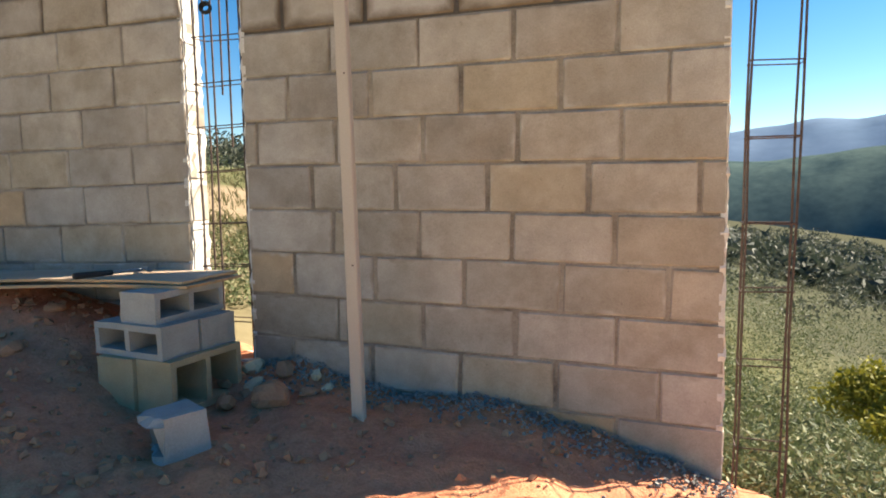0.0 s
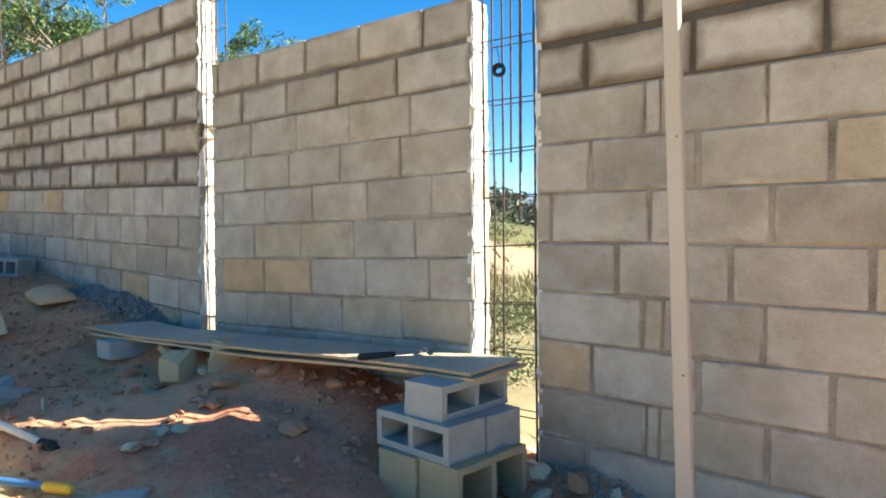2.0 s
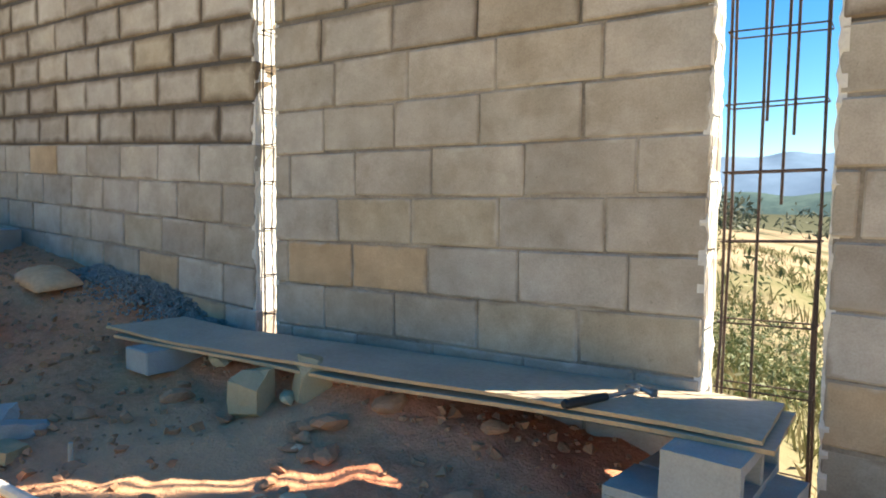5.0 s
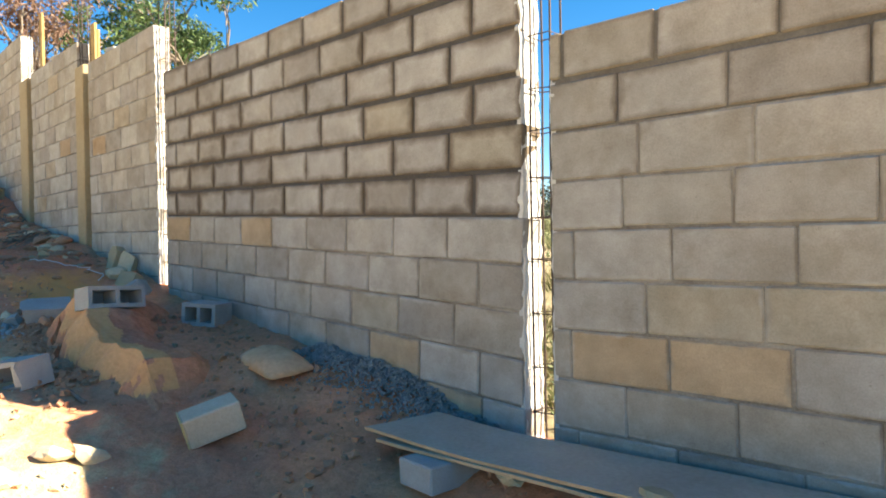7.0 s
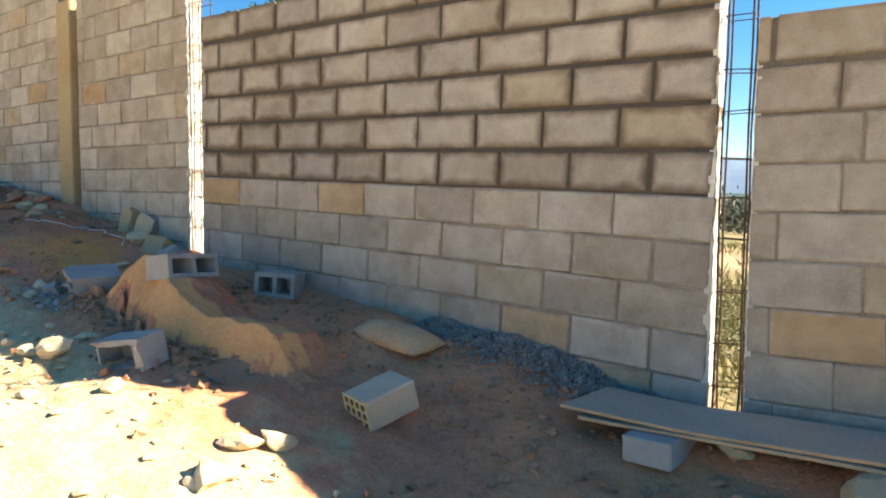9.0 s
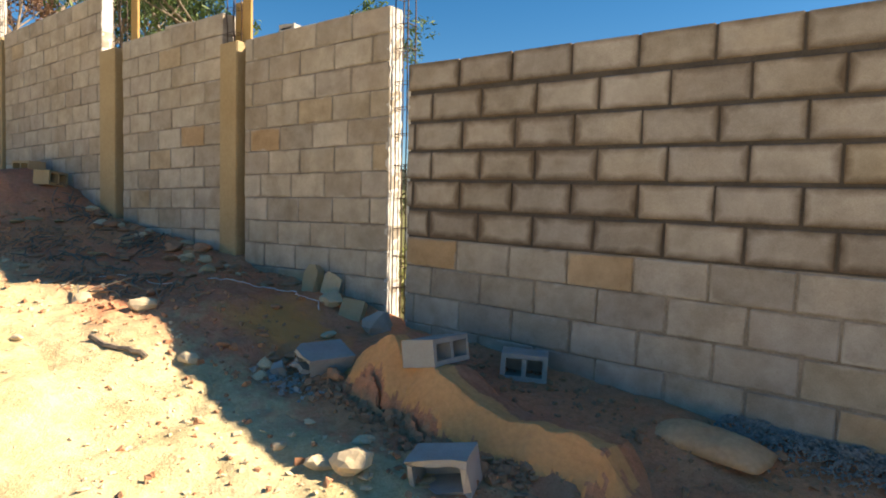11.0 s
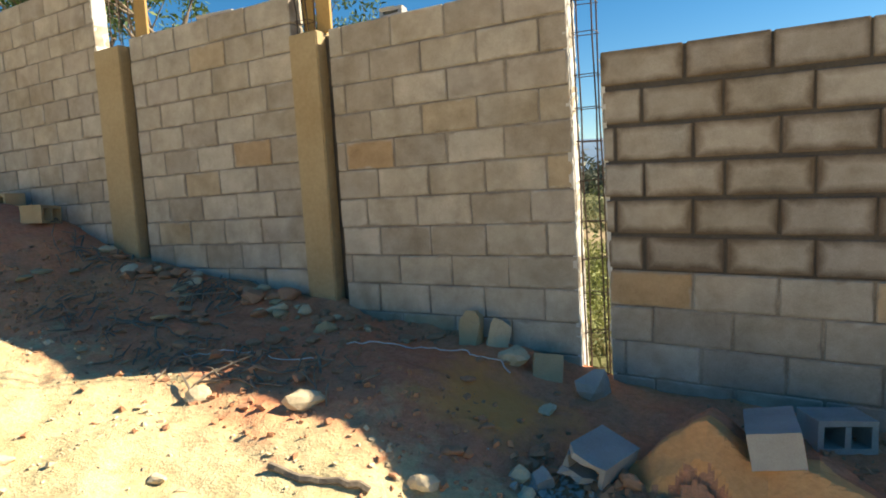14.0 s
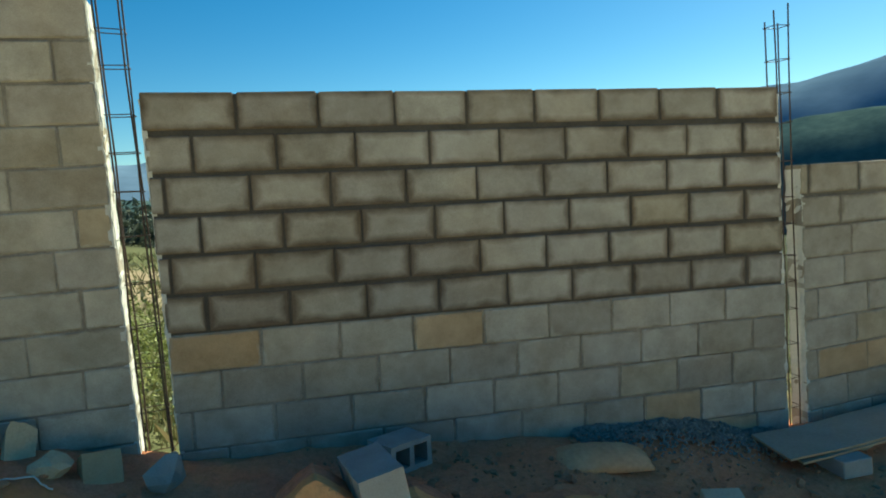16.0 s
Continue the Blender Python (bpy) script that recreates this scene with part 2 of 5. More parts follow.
def earth_material():
    n = Nodes("red_brown_earth")
    v = n.coords(False)
    big, mid, small, fine = n.noise(v, 0.8, 4), n.noise(v, 4.0, 5, 0.65), n.noise(v, 26.0, 4, 0.65), n.noise(v, 120.0, 3)
    sep = n.add("ShaderNodeSeparateXYZ")
    n.link(v, sep.inputs[0])
    c = n.ramp(big, [(0.32, (0.57, 0.225, 0.135)), (0.5, (0.69, 0.27, 0.15)), (0.68, (0.76, 0.33, 0.165))])
    c = n.mix(n.ramp(mid, [(0.45, (0, 0, 0)), (0.72, (0.6, 0.6, 0.6))]), c, (0.56, 0.31, 0.195))
    # sunlight painted in: pale soil up to the wall's shadow edge, red beyond
    sunlit_side = n.math("ADD", sep.outputs[1], n.math("MULTIPLY", n.math("SUBTRACT", mid, 0.5), 1.6))
    sunlit_side = n.math("ADD", sunlit_side, n.math("MULTIPLY", n.math("SUBTRACT", big, 0.5), 0.9))
    c = n.mix(n.ramp(n.math("MULTIPLY", sunlit_side, 0.5), [(0.49, (1, 1, 1)), (0.69, (0, 0, 0))]), c, n.ramp(mid, [(0.35, (0.55, 0.44, 0.25)), (0.65, (0.67, 0.56, 0.345))]))
    c = n.mix(0.5, c, n.ramp(small, [(0.3, (0.55, 0.5, 0.46)), (0.6, (1.0, 1.0, 1.0))]), "MULTIPLY")
    c = n.mix(0.4, c, n.ramp(fine, [(0.3, (0.6, 0.57, 0.54)), (0.6, (1.05, 1.05, 1.05))]), "MULTIPLY")
    # paler soil painted where the strip of sunlight falls before the bench
    spot = n.add("ShaderNodeVectorMath", operation="DISTANCE")
    spot.inputs[1].default_value = (-3.55, 1.62, 0.86)
    n.link(v, spot.inputs[0])
    c = n.mix(n.ramp(n.math("ADD", spot.outputs["Value"], n.math("MULTIPLY", n.math("SUBTRACT", mid, 0.5), 0.7)), [(0.28, (0.5, 0.5, 0.5)), (0.62, (0, 0, 0))]), c, (0.62, 0.42, 0.26))
    # orange subsoil laid open on the slope
    bare = n.add("ShaderNodeVectorMath", operation="DISTANCE")
    bare.inputs[1].default_value = (-8.23, 1.82, 1.52)
    n.link(v, bare.inputs[0])
    c = n.mix(n.ramp(n.math("ADD", bare.outputs["Value"], n.math("MULTIPLY", n.math("SUBTRACT", mid, 0.5), 0.9)), [(0.16, (0.85, 0.85, 0.85)), (0.44, (0, 0, 0))]), c, (0.72, 0.33, 0.11))
    # scrub and dry grass cover takes over outside the yard
    out = n.math("GREATER_THAN", n.math("ADD", sep.outputs[1], n.math("MULTIPLY", big, 2.0)), 3.9)
    path = n.ramp(n.math("ADD", n.noise(v, 0.12, 3), n.math("MULTIPLY", n.math("ABSOLUTE", n.math("ADD", sep.outputs[0], 6.5)), 0.032)), [(0.50, (0, 0, 0)), (0.66, (1, 1, 1))])
    green = n.mix(mid, (0.07, 0.078, 0.036), (0.20, 0.19, 0.10))
    far = n.ramp(n.math("MULTIPLY", sep.outputs[1], 0.01), [(0.22, (0, 0, 0)), (0.45, (1, 1, 1))])
    green = n.mix(far, green, n.mix(big, (0.05, 0.058, 0.04), (0.11, 0.105, 0.07)))
    c = n.mix(out, c, n.mix(mid, (0.24, 0.175, 0.11), (0.38, 0.295, 0.20)))
    c = n.mix(n.math("MULTIPLY", out, path), c, green)
    h = n.mix(0.35, small, fine)
    return n.done(c, 1.0, n.bump(h, 0.85, 0.018), spec=0.0)


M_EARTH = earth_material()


# ---- mesh helpers ----
def link_bm(name, bm, material, parent=None, label="", smooth=False):
    me = bpy.data.meshes.new(name)
    bm.to_mesh(me)
    bm.free()
    me.materials.append(material)
    if smooth:
        me.shade_smooth()
    ob = new(name, me)
    if parent is not None:
        ob.parent = parent
    if label:
        ob["label"] = label
    return ob


def part(name, bm, material, parent, label="", smooth=False):
    return link_bm(name, bm, material, parent, label, smooth)


def thing(name, m, label, category, group=""):
    ob = new(name)
    ob.empty_display_size = 0.05
    ob.matrix_world = m
    return tagged(ob, label, category, group)


def box(bm, x0, x1, y0, y1, z0, z1, m=None):
    """A box added to bm."""
    v = [bm.verts.new((x, y, z)) for z in (z0, z1) for x, y in ((x0, y0), (x1, y0), (x1, y1), (x0, y1))]
    for f in ((3, 2, 1, 0), (4, 5, 6, 7), (0, 1, 5, 4), (1, 2, 6, 5), (2, 3, 7, 6), (3, 0, 4, 7)):
        bm.faces.new([v[i] for i in f])
    if m is not None:
        for q in v:
            q.co = m @ q.co
    return v


def bevel_box(lx, ly, lz, bevel=0.004, jitter=0.0, rnd=None):
    bm = bmesh.new()
    v = box(bm, -lx / 2, lx / 2, -ly / 2, ly / 2, -lz / 2, lz / 2)
    if jitter:
        for q in v:
            q.co += Vector([rnd.uniform(-jitter, jitter) for _ in range(3)])
    bmesh.ops.bevel(bm, geom=bm.edges[:], offset=bevel, segments=1, affect="EDGES", profile=0.5)
    return bm


def tube(bm, points, radii, sides=8, caps=True):
    """A round bar along points; radii: one number, or one a point."""
    if isinstance(radii, (int, float)):
        radii = [radii] * len(points)
    pts = [Vector(p) for p in points]
    rings = []
    for i, p in enumerate(pts):
        d = (pts[min(i + 1, len(pts) - 1)] - pts[max(i - 1, 0)]).normalized()
        a = d.cross(Vector((0, 0, 1)) if abs(d.z) < 0.9 else Vector((1, 0, 0))).normalized()
        b = d.cross(a)
        rings.append([bm.verts.new(p + radii[i] * (math.cos(k * 2 * math.pi / sides) * a + math.sin(k * 2 * math.pi / sides) * b)) for k in range(sides)])
    for r, s in zip(rings, rings[1:]):
        for k in range(sides):
            bm.faces.new((r[k], r[(k + 1) % sides], s[(k + 1) % sides], s[k]))
    if caps:
        bm.faces.new(rings[0][::-1])
        bm.faces.new(rings[-1])


# ---- ground ----
WALL_FOOT = [(-60, 8.0), (-40, 6.2), (-20, 3.6), (-15.1, 2.8), (-11.9, 2.2), (-9.7, 1.86), (-8.5, 1.67), (-7.84, 1.5), (-6.65, 1.37), (-5.5, 1.24), (-4.9, 1.12), (-4.2, 0.99), (-3.0, 0.95), (-2.3, 0.90), (-1.85, 0.73), (-1.16, 0.66), (-0.45, 0.585), (0.2, 0.37), (3, -0.5), (8, -2.5), (30, -9), (200, -30)]
FOOT_X, FOOT_Z = np.array(WALL_FOOT).T


def smooth(a, b, v):
    u = np.clip((v - a) / (b - a), 0.0, 1.0)
    return u * u * (3 - 2 * u)


def ground_plain(x, y):
    """Height of the ground without its lumps, metres; x and y may be arrays."""
    foot = np.interp(x, FOOT_X, FOOT_Z)
    inner = foot - 0.14 * np.clip(2.5 - y, 0, 9) - 0.02 * np.clip(-6.5 - y, 0, 60)
    slope = 0.035 + 0.30 * smooth(-4, 1.5, x)
    d = np.clip(y - 2.75, 0, 400)
    outer = foot - 0.12 - slope * 14 * (1 - np.exp(-d / 14.0)) - 0.035 * np.clip(d - 12, 0, 300)
    z = np.where(y > 2.6, np.where(y < 2.75, inner + (outer - inner) * smooth(2.6, 2.75, y), outer), inner)
    # mound of dug earth by the far column
    z = z + 0.33 * np.exp(-(((x + 13.3) / 0.9) ** 2 + ((y - 2.0) / 0.6) ** 2))
    # hump below the older panel, hollow by the clay brick
    z = z + 0.14 * np.exp(-(((x + 8.75) / 0.6) ** 2 + ((y - 1.6) / 0.5) ** 2))
    z = z - 0.11 * np.exp(-(((x + 5.3) / 0.6) ** 2 + ((y - 1.6) / 0.5) ** 2))
    # dug spot under the block stack
    z = z - 0.15 * np.exp(-(((x + 2.03) / 0.42) ** 2 + ((y - 2.08) / 0.34) ** 2))
    # spoil under the bench
    z = z + 0.10 * np.exp(-(((x + 3.2) / 0.8) ** 2 + ((y - 2.3) / 0.3) ** 2))
    return z


def ground_z(x, y):
    z = float(ground_plain(np.array(float(x)), np.array(float(y))))
    p = Vector((x, y, 0.0))
    near = 1.0 if y < 2.6 else 0.6
    return z + near * (0.045 * noise.noise(p * 2.3) + 0.026 * noise.noise(p * 6.1) + 0.017 * noise.noise(p * 15.0))


def spread(lo, hi, step, far, growth):
    """Grid lines: even from lo to hi, then ever wider out to far on both sides."""
    lines = list(np.arange(lo, hi, step))
    out, s, v = [], step, hi
    while v < far:
        out.append(v)
        s *= growth
        v += s
    low, s, v = [], step, lo
    while v > -far:
        s *= growth
        v -= s
        low.append(v)
    return low[::-1] + lines + out + [far]


gx, gy = spread(-12.0, 0.8, 0.045, 2500, 1.16), spread(-1.2, 2.75, 0.04, 2500, 1.16)
verts = [(x, y, ground_z(x, y)) for y in gy for x in gx]
nx = len(gx)
faces = [(j * nx + i, j * nx + i + 1, (j + 1) * nx + i + 1, (j + 1) * nx + i) for j in range(len(gy) - 1) for i in range(nx - 1)]
gm = bpy.data.meshes.new("ground")
gm.from_pydata(verts, [], faces)
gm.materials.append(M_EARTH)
gm.shade_smooth()
ground = tagged(new("ground", gm), "sloping bare red-brown earth with loose crumbs", "ground", kind="structure")

# ---- far hills ----
def ridge(name, radius, heights, material, label, rough, seed):
    """A range of hills round the place; heights: degrees above the eye against degrees from +y towards +x."""
    az = np.arange(-180, 180.01, 0.5)
    top = np.interp(az, *np.array(heights).T)
    vs, fs, rows_n = [], [], 9
    for k in range(rows_n):
        u = k / (rows_n - 1)
        for a, h in zip(az, top):
            r = radius * (1.0 + 0.35 * u)
            n1 = noise.noise(Vector((a * 0.09, seed, u * 2))) + 0.5 * noise.noise(Vector((a * 0.33, seed + 5, u * 4)))
            hh = math.tan(radians(max(0.2, h + rough * n1))) * r * math.sin(u * math.pi / 2) - (0 if u > 0.99 else 90 * (1 - u) ** 2)
            vs.append((r * math.sin(radians(a)), r * math.cos(radians(a)), 1.5 + hh))
    n = len(az)
    for k in range(rows_n - 1):
        for i in range(n - 1):
            fs.append((k * n + i, k * n + i + 1, (k + 1) * n + i + 1, (k + 1) * n + i))
    me = bpy.data.meshes.new(name)
    me.from_pydata(vs, [], fs)
    me.materials.append(material)
    me.shade_smooth()
    return tagged(new(name, me), label, "hills", kind="structure")


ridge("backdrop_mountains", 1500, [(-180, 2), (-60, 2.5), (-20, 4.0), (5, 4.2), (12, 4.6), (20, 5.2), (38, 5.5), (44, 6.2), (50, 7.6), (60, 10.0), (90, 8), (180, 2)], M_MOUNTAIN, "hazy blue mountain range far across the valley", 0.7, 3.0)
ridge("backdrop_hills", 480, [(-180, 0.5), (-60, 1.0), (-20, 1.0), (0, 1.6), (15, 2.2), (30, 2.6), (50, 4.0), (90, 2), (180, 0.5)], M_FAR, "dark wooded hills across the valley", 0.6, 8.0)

# ---- block walls ----
WALL_Y, THICK = 2.518, 0.14
rnd = random.Random(5)
BLOCKS = {}


def block_mesh(length, height, material):
    key = (round(length / 0.02), round(height / 0.005), material.name, rnd.randrange(3))
    if key not in BLOCKS:
        bm = bevel_box(round(length / 0.02) * 0.02 if length > 0.1 else length, THICK, height, 0.006, 0.0025, rnd)
        me = bpy.data.meshes.new("block")
        bm.to_mesh(me)
        bm.free()
        me.materials.append(material)
        BLOCKS[key] = me
    return BLOCKS[key]


STAINED = [(-5.02, 1.345), (-4.80, 1.165), (-6.34, 1.98), (-7.55, 2.02), (-3.80, 1.41), (-3.40, 1.428), (-0.30, 0.54), (-1.70, 1.12), (-9.38, 2.88), (-10.57, 2.89)]      # blocks smeared with clay: x, z


def wall_panel(name, x0, x1, top0, top1, pitch0, pitch1, rows, fresh, phases, step, dry, label, joint=0.008, fresh_joint=0.020, wet=(M_DAMP, M_MORTAR_WET), slivers=()):
    """A panel of stretcher courses from x0 to x1 with its top at top0 and top1; fresh: upper courses in dark new mortar.
    phases: where one upright joint stands, course by course from the top, over and over;
    slivers: one more joint beside another, as (course, x), where a strip of block fills in."""
    def line(k, x):
        u = (x - x0) / (x1 - x0)
        return (top0 - k * pitch0) * (1 - u) + (top1 - k * pitch1) * u

    def core(k0, k1, inset):
        bm = bmesh.new()
        y0, y1 = WALL_Y + inset, WALL_Y + THICK - 0.006
        q = [bm.verts.new((x, y, line(k, x) - (0.006 if k == 0 else 0))) for k in (k0, k1) for x, y in ((x0 + 0.004, y0), (x1 - 0.004, y0), (x1 - 0.004, y1), (x0 + 0.004, y1))]
        for f in ((0, 1, 2, 3), (7, 6, 5, 4), (0, 4, 5, 1), (1, 5, 6, 2), (2, 6, 7, 3), (3, 7, 4, 0)):
            bm.faces.new([q[i] for i in f])
        return bm

    wall = link_bm(name, core(fresh, rows, 0.006), M_MORTAR)
    tagged(wall, label, "wall", kind="structure")
    if fresh:
        part("mortar_bed", core(0, fresh, 0.010), wet[1], wall, "dark fresh mortar")
    spots = []
    for k in range(rows):
        j = fresh_joint if k < fresh else joint
        start = phases[k % len(phases)] + rnd.uniform(-0.012, 0.012)
        n0 = math.floor((x0 - start) / step)
        edges = [start + step * (n0 + i) for i in range(int((x1 - x0) / step) + 3)]
        edges = [x0] + [e for e in edges if x0 + 0.05 < e < x1 - 0.05] + [x1]
        edges = sorted(edges + [x for row, x in slivers if row == k])
        for a, b in zip(edges, edges[1:]):
            l = a + (0 if a == x0 else j / 2)
            r = b - (0 if b == x1 else j / 2)
            spots.append((k, l, r, j))
    for k, l, r, j in spots:
        mid = (l + r) / 2
        zt, zb = line(k, mid), line(k + 1, mid)
        clayed = any(l < x < r and zb < z < zt for x, z in STAINED)
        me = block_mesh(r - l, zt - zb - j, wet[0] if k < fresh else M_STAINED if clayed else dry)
        ob = new("block", me)
        ob.parent = wall
        tilt = math.degrees(math.atan2(line(k, r) - line(k, l), r - l))
        ob.matrix_world = pose(mid, WALL_Y + THICK / 2 + rnd.uniform(-0.003, 0.002), (zt + zb - (0 if k else -j)) / 2, 0, -tilt + rnd.uniform(-0.35, 0.35), rnd.uniform(-0.4, 0.4))
    return wall


def squeezed_mortar(wall, x, side, z0, z1, seed):
    """Rough lumps of mortar down the end of a panel."""
    r = random.Random(seed)
    bm = bmesh.new()
    z = z0
    cols = [WALL_Y + 0.006, WALL_Y + 0.045, WALL_Y + 0.09, WALL_Y + THICK - 0.008]
    grid = []
    while z < z1:
        grid.append([bm.verts.new((x + side * r.choice((0.002, 0.003, 0.004, 0.009)) * r.uniform(0.5, 1.0), c + r.uniform(-0.008, 0.008), z)) for c in cols])
        z += r.uniform(0.02, 0.05)
    for a, b in zip(grid, grid[1:]):
        for i in range(len(cols) - 1):
            f = (a[i], a[i + 1], b[i + 1], b[i])
            bm.faces.new(f if side > 0 else f[::-1])
    rim = [[row[0] for row in grid], [row[-1] for row in grid]]
    for n, edge in enumerate(rim):
        back = [bm.verts.new((x - side * 0.02, e.co.y, e.co.z)) for e in edge]
        for (a, b), (c, d) in zip(zip(edge, edge[1:]), zip(back, back[1:])):
            bm.faces.new((a, b, d, c) if (n == 0) == (side > 0) else (a, c, d, b))
    part("squeezed_mortar", bm, M_CEMENT, wall, "pale rough mortar")


wa = wall_panel("wall_1", -1.805, 0.205, 2.572, 2.565, 0.193, 0.198, 12, 2, (-0.19, -0.01, -0.18, 0.0, -0.163, -0.292, -0.172, 0.012, -0.183, -0.016, -0.18, 0.01), 0.3965, M_BLOCK, "new grey concrete block wall panel with fresh mortar on top", slivers=((2, -1.305), (6, -1.30), (8, -1.315)))
wb = wall_panel("wall_2", -4.07, -2.13, 2.70, 2.665, 0.198, 0.1877, 11, 2, (-2.386, -2.547, -2.461, -2.53, -2.355, -2.46, -2.362, -2.533, -2.325, -2.5, -2.36), 0.405, M_BLOCK, "new grey concrete block wall panel between rebar columns", fresh_joint=0.015, wet=(M_DAMP_LIGHT, M_MORTAR_HALF))
wc = wall_panel("wall_3", -7.83, -4.225, 3.272, 3.185, 0.1928, 0.2025, 13, 6, (-5.045, -5.28, -5.036, -5.28, -5.048, -5.278, -5.05, -5.252, -5.03, -5.27, -5.24, -5.05), 0.391, M_BLOCK, "concrete block wall panel, upper courses in dark fresh mortar")
wd = wall_panel("wall_4", -9.65, -8.01, 3.72, 3.71, 0.189, 0.19, 13, 0, (-8.39, -8.56, -8.385, -8.577, -8.408, -8.56, -8.277, -8.575, -8.416, -8.6, -8.43, -8.6, -8.4), 0.389, M_OLD, "older concrete block wall panel beside cast column")
we = wall_panel("wall_5", -11.735, -9.985, 4.01, 4.01, 0.19, 0.19, 12, 0, (-10.41, -10.645), 0.392, M_OLD, "older concrete block wall panel between cast columns")
wf = wall_panel("wall_6", -14.89, -12.20, 4.59, 4.60, 0.19, 0.19, 13, 0, (-12.5, -12.3), 0.392, M_OLD, "older concrete block wall panel higher up the slope")
wg = wall_panel("wall_7", -19.5, -15.2, 5.34, 5.34, 0.19, 0.19, 14, 0, (-15.5, -15.3), 0.392, M_OLD, "older concrete block wall panel at the top of the slope")
for w, xe, s, z0, z1, sd in ((wa, 0.205, 1, 0.3, 2.55, 1), (wa, -1.805, -1, 0.6, 2.55, 2), (wb, -2.13, 1, 0.75, 2.68, 3), (wb, -4.07, -1, 0.9, 2.68, 4), (wc, -4.225, 1, 0.95, 3.16, 5), (wc, -7.83, -1, 1.45, 3.26, 6), (wd, -8.01, 1, 1.45, 3.70, 7), (wf, -12.20, 1, 3.95, 4.58, 8), (wg, -15.2, 1, 4.55, 5.32, 9)):
    squeezed_mortar(w, xe, s, z0, z1, sd)


# ---- cast columns ----
def cast_column(name, x0, x1, z0, z1):
    bm = bmesh.new()
    box(bm, x0, x1, WALL_Y - 0.022, WALL_Y + THICK + 0.004, z0, z1)
    bmesh.ops.bevel(bm, geom=bm.edges[:], offset=0.008, segments=2, affect="EDGES")
    return tagged(link_bm(name, bm, M_COLUMN), "cast concrete column stained yellow-brown by earth", "column", kind="structure")


def joint_strip(name, x0, x1, z0, z1):
    """Recessed strip in the fresh mortar's dark colour between a column and the next panel."""
    bm = bmesh.new()
    box(bm, x0, x1, WALL_Y + 0.075, WALL_Y + THICK - 0.002, z0, z1)
    tagged(link_bm(name, bm, M_MORTAR_WET), "dark recessed joint beside a cast column", "joint", kind="structure")


joint_strip("trim_1", -9.735, -9.648, 1.5, 3.70)
joint_strip("trim_2", -11.85, -11.733, 1.9, 3.97)
joint_strip("trim_3", -14.952, -14.887, 2.4, 4.56)
cast_column("column_1", -9.985, -9.735, 1.5, 3.73)
cast_column("column_2", -12.20, -11.85, 1.9, 3.98)
cast_column("column_3", -15.2, -14.95, 2.4, 4.57)


# ---- rebar cages ----
def rebar_cage(x, y, z0, z1, w, d, label, spacing=0.2, lean=0.0, seed=0, radius=0.0048, extras=()):
    """Four upright bars tied with stirrups; extras: lapped bars as (dx, dy, bottom, top)."""
    r = random.Random(seed)
    cage = thing("rebar_cage", pose(x, y, z0, 0, lean, 0), label, "rebar column", "rebar cages in the wall gaps")
    h = z1 - z0
    for dx in (-w / 2, w / 2):
        for dy in (-d / 2, d / 2):
            bm = bmesh.new()
            n = 9
            tube(bm, [(dx + r.uniform(-0.006, 0.006), dy + r.uniform(-0.006, 0.006), h * i / (n - 1) + (r.uniform(-0.06, 0.06) if i == n - 1 else 0)) for i in range(n)], radius, 6)
            part("bar", bm, M_RUST, cage)
    for dx, dy, b, t in extras:
        bm = bmesh.new()
        tube(bm, [(dx, dy, b - z0), (dx + 0.004, dy, (b + t) / 2 - z0), (dx - 0.003, dy, t - z0)], radius, 6)
        part("bar", bm, M_RUST, cage)
    z = 0.12
    while z < h - 0.05:
        bm = bmesh.new()
        o = radius * 1.4
        tl = r.uniform(-0.012, 0.012)
        pts = [(-w / 2 - o, -d / 2 - o, z), (w / 2 + o, -d / 2 - o, z + tl), (w / 2 + o, d / 2 + o, z + tl), (-w / 2 - o, d / 2 + o, z), (-w / 2 - o, -d / 2 - o, z)]
        tube(bm, pts, 0.0028, 5)
        part("stirrup", bm, M_RUST, cage)
        z += spacing * r.uniform(0.85, 1.15)
    return cage


rebar_cage(0.335, 2.60, 0.15, 3.3, 0.16, 0.09, "tall rusty rebar ladder cage standing at the wall end", 0.27, 0.8, 1)
rebar_cage(-1.965, 2.60, 0.55, 3.6, 0.25, 0.08, "rusty rebar cage with lapped bars in the gap between panels", 0.23, 0.0, 2, extras=((-0.035, -0.03, 0.55, 3.4), (-0.03, 0.03, 1.95, 3.5), (0.02, 0.02, 1.7, 3.5), (0.05, -0.02, 1.9, 3.6)))
rebar_cage(-4.15, 2.60, 0.85, 3.65, 0.10, 0.08, "rusty rebar cage in a narrow gap between wall panels", 0.2, 0.0, 3)
rebar_cage(-7.93, 2.60, 1.4, 4.55, 0.11, 0.08, "rusty rebar cage rising above the wall", 0.2, 0.0, 4)
rebar_cage(-9.88, 2.57, 3.70, 4.42, 0.10, 0.08, "rusty rebar stubs above a cast column", 0.2, 0.0, 5)
rebar_cage(-11.95, 2.60, 3.95, 4.75, 0.14, 0.08, "rusty rebar stubs above a cast column", 0.2, 0.0, 6)
rebar_cage(-15.08, 2.60, 4.55, 5.2, 0.12, 0.08, "rusty rebar stubs above a cast column", 0.2, 0.0, 7)


